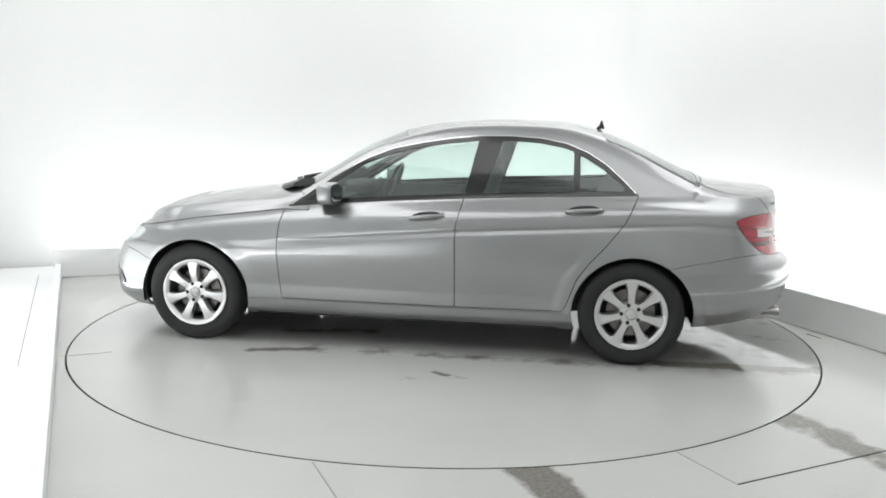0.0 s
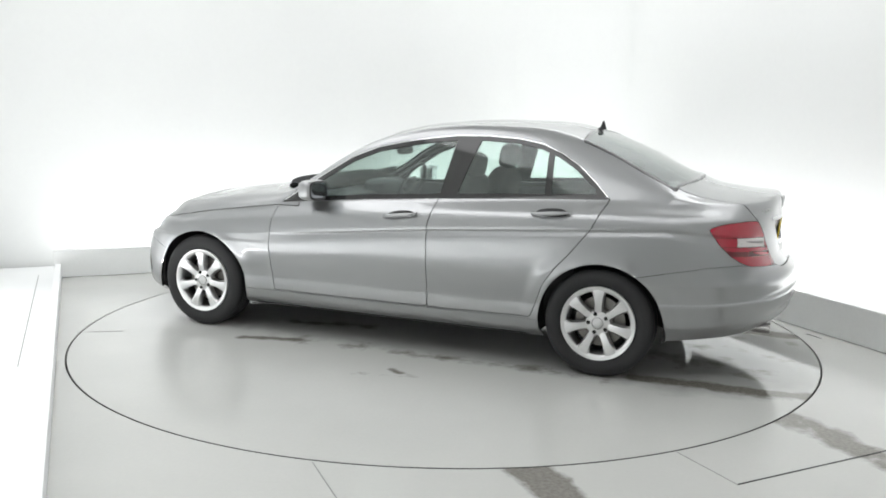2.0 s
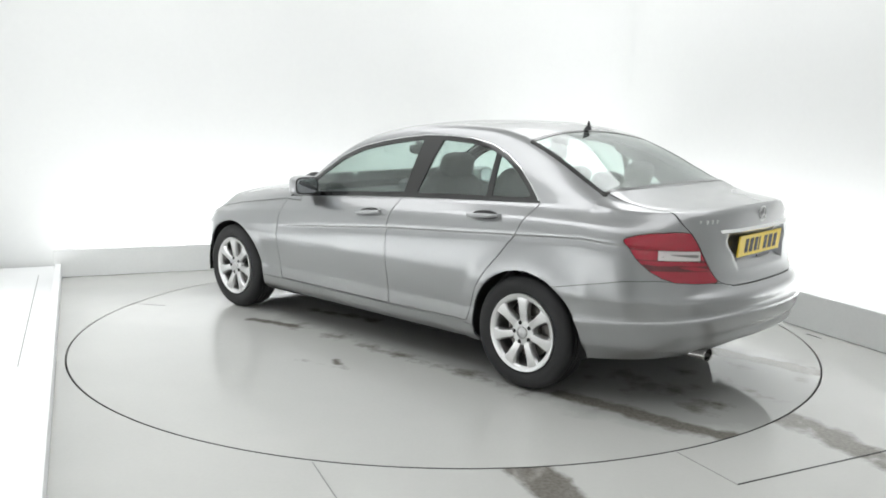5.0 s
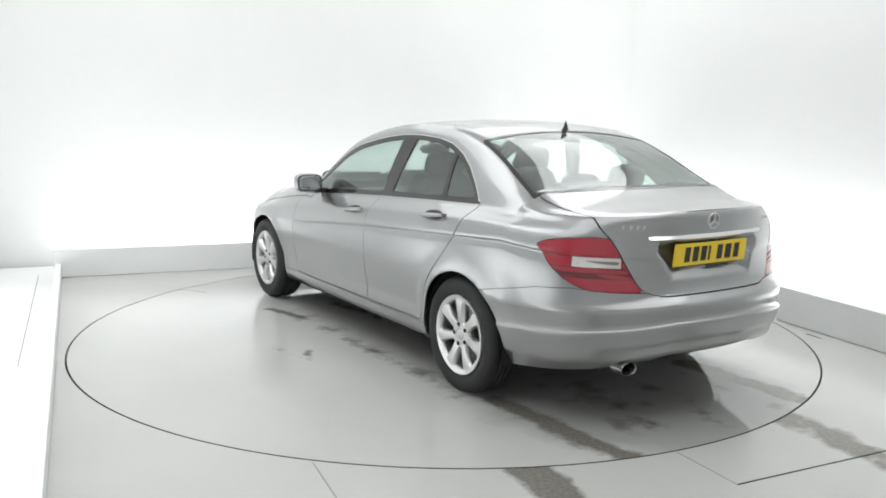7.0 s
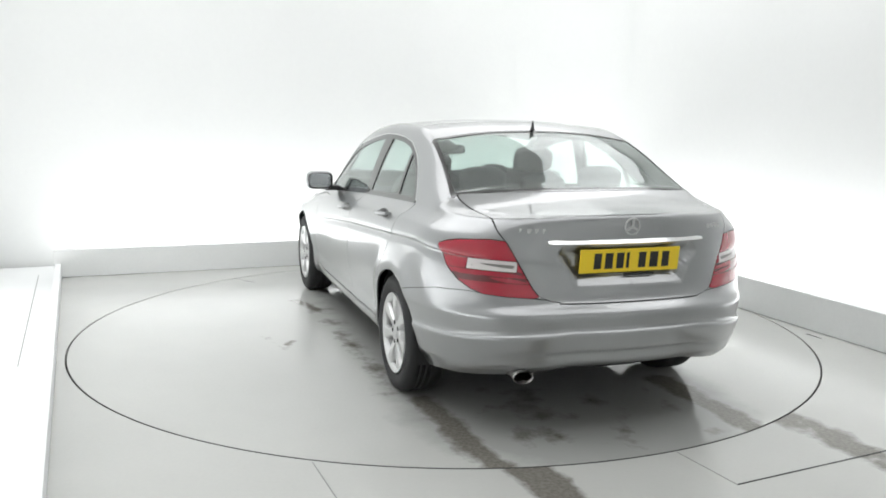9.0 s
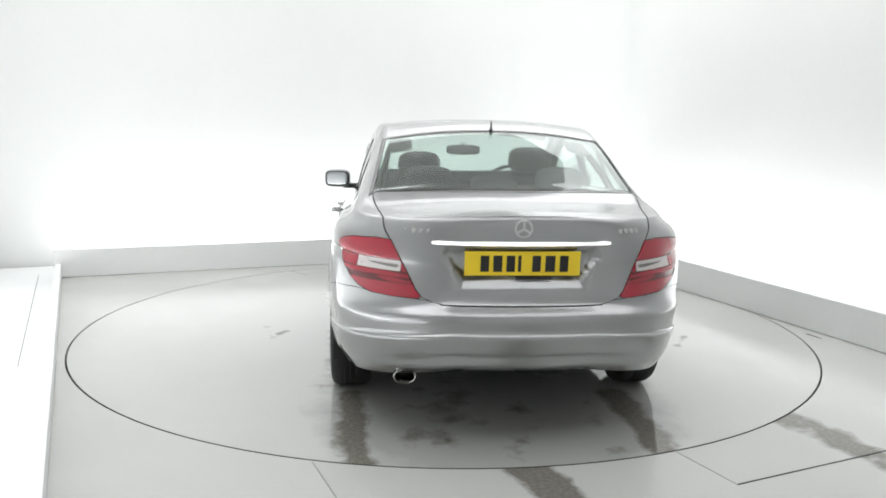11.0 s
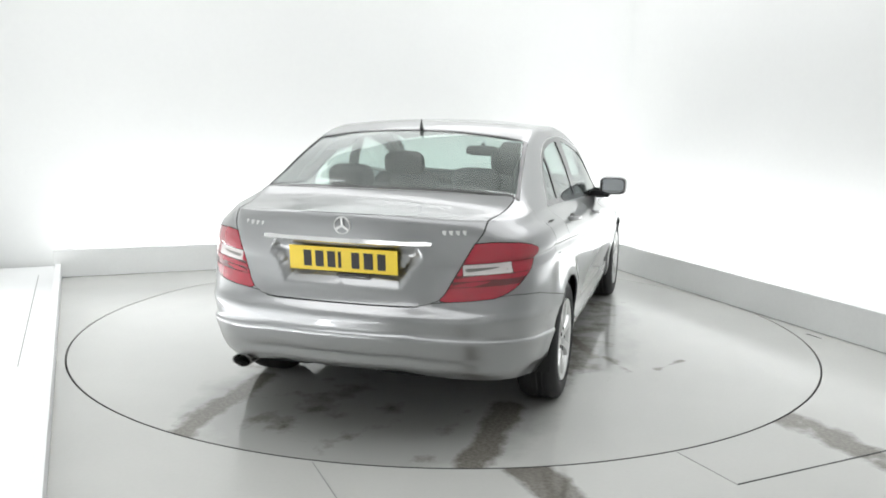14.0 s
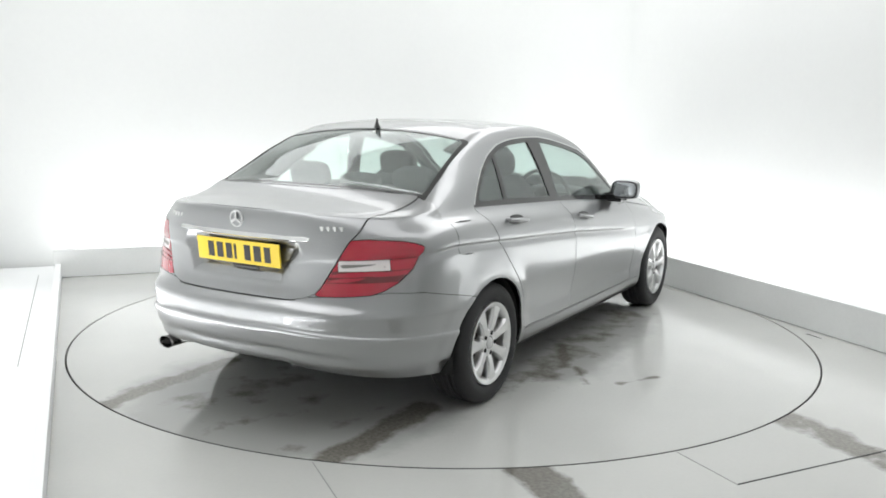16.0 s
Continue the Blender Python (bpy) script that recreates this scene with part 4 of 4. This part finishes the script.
# black cowl below the windscreen, with two wipers lying on the glass
bm = bmesh.new()
n = 24
rings = []
for i in range(n + 1):
    y = -0.66 + 1.32 * i / n
    x = float(cowl_x(y))
    zc = float(smooth_table(x, TOP)[0][4] - 0.046 * (abs(y) / 0.70) ** 2.3)
    rings.append([bm.verts.new(p) for p in ((x + 0.045, y, zc - 0.022), (x + 0.030, y, zc + 0.004), (x - 0.03, y, zc + 0.026), (x - 0.10, y, zc + 0.035), (x - 0.10, y, zc - 0.022))])
for a, b in zip(rings, rings[1:]):
    for k in range(5):
        bm.faces.new((a[k], a[(k + 1) % 5], b[(k + 1) % 5], b[k]))
bm.faces.new(rings[0][::-1])
bm.faces.new(rings[-1])
bmesh.ops.recalc_face_normals(bm, faces=bm.faces)
part("cowl", bm, BLACK, car, "black cowl below the windscreen", True)


def screen_z(x, y):
    row = smooth_table(x, TOP)[0]
    return float(row[4] - (row[4] - row[3]) * (abs(y) / row[2]) ** 2.3)


for y0, y1 in ((0.10, 0.60), (-0.50, 0.02)):
    bm = bmesh.new()
    for i in range(8):
        ya, yb = y0 + (y1 - y0) * i / 8, y0 + (y1 - y0) * (i + 1) / 8
        xa, xb = float(cowl_x(ya)) - 0.085, float(cowl_x(yb)) - 0.085
        a, b = Vector((xa, ya, screen_z(xa, ya) + 0.022)), Vector((xb, yb, screen_z(xb, yb) + 0.022))
        d = b - a
        box(bm, 0, -0.008, -0.016, d.length + 0.004, 0.008, 0.012, 0.0, Matrix.Translation(a) @ d.to_track_quat("X", "Z").to_matrix().to_4x4())
    part("wiper", bm, BLACK, car, "black windscreen wiper")

# aerial on the roof
bm = bmesh.new()
prof = ((0.0, 0.045, 0.014), (0.014, 0.034, 0.010), (0.030, 0.004, 0.006), (0.062, -0.018, 0.004), (0.070, -0.024, 0.002))
rings = []
for z, xf, h in prof:
    xb = -0.040 + 0.10 * z
    rings.append([bm.verts.new(p) for p in ((xf, 0, z), ((xf + xb) / 2, h, z), (xb, h * 0.5, z), (xb, -h * 0.5, z), ((xf + xb) / 2, -h, z))])
for a, b in zip(rings, rings[1:]):
    for i in range(5):
        bm.faces.new((a[i], a[(i + 1) % 5], b[(i + 1) % 5], b[i]))
bm.faces.new(rings[-1])
bmesh.ops.transform(bm, matrix=pose(-1.165, 0, 1.390, 0, 12, 0) @ Matrix.Scale(0.82, 4), verts=bm.verts)
part("roof_aerial", bm, BLACK, car, "small black fin aerial", True)

# boot: bright strip, number plate, badge, script
STRIP_MID, STRIP_END = tail_x(0.0, 0.93), tail_x(0.40, 0.93)
PLATE_M = pose(-2.288, 0, 0.830, 0, -6, 0)
bm = bmesh.new()
rings = []
for i in range(25):
    y = -0.405 + 0.81 * i / 24
    x = STRIP_MID + (STRIP_END - STRIP_MID) * (y / 0.40) ** 2
    h = 0.011 if 0 < i < 24 else 0.007
    rings.append([bm.verts.new(p) for p in ((x + 0.024, y, 0.917 - h), (x - 0.009, y, 0.917 - h), (x - 0.014, y, 0.917 - 0.6 * h), (x - 0.003, y, 0.917 + h), (x + 0.024, y, 0.917 + h))])
for a, b in zip(rings, rings[1:]):
    for k in range(5):
        bm.faces.new((a[k], a[(k + 1) % 5], b[(k + 1) % 5], b[k]))
bm.faces.new(rings[0][::-1])
bm.faces.new(rings[-1])
bmesh.ops.recalc_face_normals(bm, faces=bm.faces)
part("boot_strip", bm, CHROME, boot_lid, "bright chrome strip above the number plate", True)
bm = bmesh.new()
box(bm, -0.004, -0.26, -0.0555, 0.004, 0.26, 0.0555, 0.0025, PLATE_M)
plate = part("number_plate", bm, YELLOW, boot_lid, "yellow number plate with dark bars")
bm = bmesh.new()
box(bm, 0.004, -0.22, -0.062, 0.014, 0.22, 0.050, 0.003, PLATE_M)
part("plate_holder", bm, BLACK, plate, "black plate holder")
for i, (yy, ww) in enumerate(((0.170, 0.038), (0.112, 0.040), (0.054, 0.038), (0.014, 0.014), (-0.062, 0.038), (-0.124, 0.044), (-0.186, 0.038))):
    bm = bmesh.new()
    box(bm, -0.0055, yy - ww / 2, -0.037, -0.0035, yy + ww / 2, 0.037, 0.0, PLATE_M)
    part("plate_bar", bm, INK, plate, "black bar")
bm = bmesh.new()
box(bm, -0.010, -0.13, -0.073, -0.004, 0.03, -0.060, 0.002, PLATE_M)
part("plate_clip", bm, BLACK, plate)

bm = bmesh.new()
R0, n = 0.037, 40
ring = []
for i in range(n):
    a = 2 * math.pi * i / n
    ring.append([bm.verts.new(((math.cos(b) - 0.6) * 0.005 * -1, (R0 + 0.0045 * math.sin(b)) * math.cos(a), (R0 + 0.0045 * math.sin(b)) * math.sin(a))) for b in np.linspace(0, 2 * math.pi, 8, endpoint=False)])
for i in range(n):
    for k in range(8):
        bm.faces.new((ring[i][k], ring[(i + 1) % n][k], ring[(i + 1) % n][(k + 1) % 8], ring[i][(k + 1) % 8]))
for a in (90, 210, 330):
    box(bm, -0.005, -0.005, 0.0, 0.003, 0.005, R0, 0.0, Matrix.Rotation(radians(a - 90), 4, "X"))
bmesh.ops.recalc_face_normals(bm, faces=bm.faces)
BADGE_X = tail_x(0.0, 0.985)
bmesh.ops.transform(bm, matrix=pose(BADGE_X - 0.004, 0, 0.985, 0, -4, 0), verts=bm.verts)
part("round_badge", bm, GREYSTEEL, boot_lid, "round chrome badge", True)
for y0, y1, z0 in ((0.53, 0.40, 0.968), (-0.44, -0.55, 0.968)):
    count = 4
    for i in range(count):
        bm = bmesh.new()
        yy = y0 + (y1 - y0) * (i + 0.5) / count
        box(bm, -0.003, yy - 0.009, z0 - 0.010, 0.010, yy + 0.009, z0 + 0.010, 0.002, pose(tail_x(yy, z0), 0, 0))
        part("script_bar", bm, GREYSTEEL, boot_lid, "small chrome bar of lettering")
bm = bmesh.new()
box(bm, -0.006, -0.05, -0.004, 0.05, 0.05, 0.004, 0.002, pose(-1.80, 0, 1.098, 0, 10, 0))
part("brake_lamp", bm, DARK_RED, boot_lid, "dark red high brake lamp")

# exhaust: an oval tube, open at the end
bm = bmesh.new()
n = 32
rings = []
for r, x in ((0.027, 0.25), (0.030, 0.02), (0.032, 0.0), (0.030, -0.004), (0.027, 0.0), (0.026, 0.10)):
    rings.append([bm.verts.new((x, 1.65 * r * math.cos(2 * math.pi * i / n), r * math.sin(2 * math.pi * i / n))) for i in range(n)])
for a, b in zip(rings, rings[1:]):
    for i in range(n):
        bm.faces.new((a[i], b[i], b[(i + 1) % n], a[(i + 1) % n]))
bmesh.ops.recalc_face_normals(bm, faces=bm.faces)
bmesh.ops.transform(bm, matrix=pose(-2.285, 0.52, 0.312), verts=bm.verts)
pipe = part("exhaust_pipe", bm, PIPE, car, "oval chrome exhaust tailpipe", True)
bm = bmesh.new()
lathe(bm, [(0.037, -0.004), (0.037, 0.004)], 24, pose(-2.19, 0.52, 0.312, 0, 0, 90) @ Matrix.Diagonal((1, 1, 0.7, 1)))
part("pipe_inside", bm, UNDER, pipe, "black disc that closes the pipe inside")


# cabin
def seat_body(x, y, w, low=0.0):
    s = new("front_seat")
    s.parent = car
    tagged(s, "dark cloth front seat with a headrest")
    bm = bmesh.new()
    rounded(bm, 0.26, w / 2, 0.09, 0.5, 24, 12, pose(x + 0.22, y, 0.50, 0, -6))
    part("seat", bm, SEAT, s, smooth=True)
    bm = bmesh.new()
    rounded(bm, 0.085, w / 2, 0.32, 0.5, 24, 14, pose(x - 0.10, y, 0.80, 0, -18))
    part("backrest", bm, SEAT, s, smooth=True)
    bm = bmesh.new()
    rounded(bm, 0.055, 0.135, 0.085, 0.6, 24, 12, pose(x - 0.205, y, 1.185 - low, 0, -12))
    part("headrest", bm, SEAT, s, smooth=True)
    for dy in (-0.06, 0.06):
        bm = bmesh.new()
        lathe(bm, [(0.006, -0.09), (0.006, 0.09)], 10, pose(x - 0.19, y + dy, 1.07 - low, 0, -12) @ Matrix.Rotation(radians(90), 4, "X"))
        part("headrest_post", bm, CHROME, s)


seat_body(-0.22, 0.36, 0.50, 0.035)
seat_body(-0.22, -0.36, 0.50)
rear_seat = new("rear_seat")
rear_seat.parent = car
tagged(rear_seat, "dark cloth rear bench with headrests")
bm = bmesh.new()
rounded(bm, 0.28, 0.64, 0.10, 0.4, 28, 12, pose(-0.92, 0, 0.52))
part("bench", bm, SEAT, rear_seat, smooth=True)
bm = bmesh.new()
rounded(bm, 0.09, 0.64, 0.32, 0.4, 28, 14, pose(-1.20, 0, 0.78, 0, -22))
part("backrest", bm, SEAT, rear_seat, smooth=True)
for yy, hh in ((0.36, 0.075), (-0.36, 0.075), (0.0, 0.05)):
    bm = bmesh.new()
    rounded(bm, 0.055, 0.13, hh, 0.6, 24, 12, pose(-1.33, yy, 1.045 + hh, 0, -15))
    part("headrest", bm, SEAT, rear_seat, smooth=True)
bm = bmesh.new()
box(bm, -1.76, -0.60, 0.985, -1.30, 0.60, 1.035, 0.015)
part("parcel_shelf", bm, CABIN, car, "dark parcel shelf")
bm = bmesh.new()
box(bm, 0.55, -0.66, 0.60, 0.92, 0.66, 0.90, 0.05)
rounded(bm, 0.12, 0.22, 0.06, 0.6, 24, 10, pose(0.58, -0.36, 0.92))
part("dashboard", bm, CABIN, car, "dark dashboard", True)
bm = bmesh.new()
box(bm, -1.30, -0.70, 0.28, 0.9, 0.70, 0.36, 0.02)
part("cabin_floor", bm, CABIN, car)
for sgn in (1, -1):
    bm = bmesh.new()
    box(bm, -1.20, sgn * 0.70, 0.36, 0.70, sgn * 0.735, 0.93, 0.012)
    part("door_card", bm, CABIN, car, "dark inner door panel")
# steering wheel on the right
bm = bmesh.new()
n = 40
ring = []
for i in range(n):
    a = 2 * math.pi * i / n
    ring.append([bm.verts.new((0.014 * math.cos(b), (0.185 + 0.014 * math.sin(b)) * math.cos(a), (0.185 + 0.014 * math.sin(b)) * math.sin(a))) for b in np.linspace(0, 2 * math.pi, 8, endpoint=False)])
for i in range(n):
    for k in range(8):
        bm.faces.new((ring[i][k], ring[(i + 1) % n][k], ring[(i + 1) % n][(k + 1) % 8], ring[i][(k + 1) % 8]))
rounded(bm, 0.03, 0.075, 0.06, 0.7, 16, 10, pose(0.02, 0, 0))
box(bm, 0.005, -0.185, -0.016, 0.02, 0.185, 0.016, 0.004)
bmesh.ops.recalc_face_normals(bm, faces=bm.faces)
bmesh.ops.transform(bm, matrix=pose(0.36, -0.36, 0.93, 0, -24, 0), verts=bm.verts)
part("steering_wheel", bm, BLACK, car, "black steering wheel", True)
bm = bmesh.new()
rounded(bm, 0.018, 0.125, 0.036, 0.6, 24, 10, pose(0.25, 0.0, 1.222, 0, 15))
part("interior_mirror", bm, BLACK, car, "black interior mirror", True)
bm = bmesh.new()
box(bm, 0.26, -0.015, 1.235, 0.30, 0.015, 1.278, 0.005)
part("mirror_stem", bm, BLACK, car)
# roof lining: the skin of the roof from the inside
lining = clip(WHOLE, np.maximum.reduce([1.255 - WHOLE[0][:, 2], WHOLE[0][:, 0] - 0.12, -1.15 - WHOLE[0][:, 0], np.abs(WHOLE[0][:, 1]) - 0.56]))
sheet("roof_lining", both(lining), LINER, car, "pale grey roof lining", thick=0, lift=-0.03)


def heading(t):
    """The turntable's angle in degrees at t seconds."""
    return 171.00 - 6.7000 * t - 0.0183 * t * t


CAR_X, CAR_Y = 0.1395, -0.1560            # the car's middle on the turntable


def motions():
    rows_car, rows_table = [], []
    for i in range(33):
        t = i * 0.5
        m = pose(0, 0, 0, 0, 0, heading(t))
        rows_table.append((t, m))
        rows_car.append((t, m @ pose(CAR_X, CAR_Y, 0)))
    walk(turntable, rows_table)
    walk(car, rows_car)


motions()
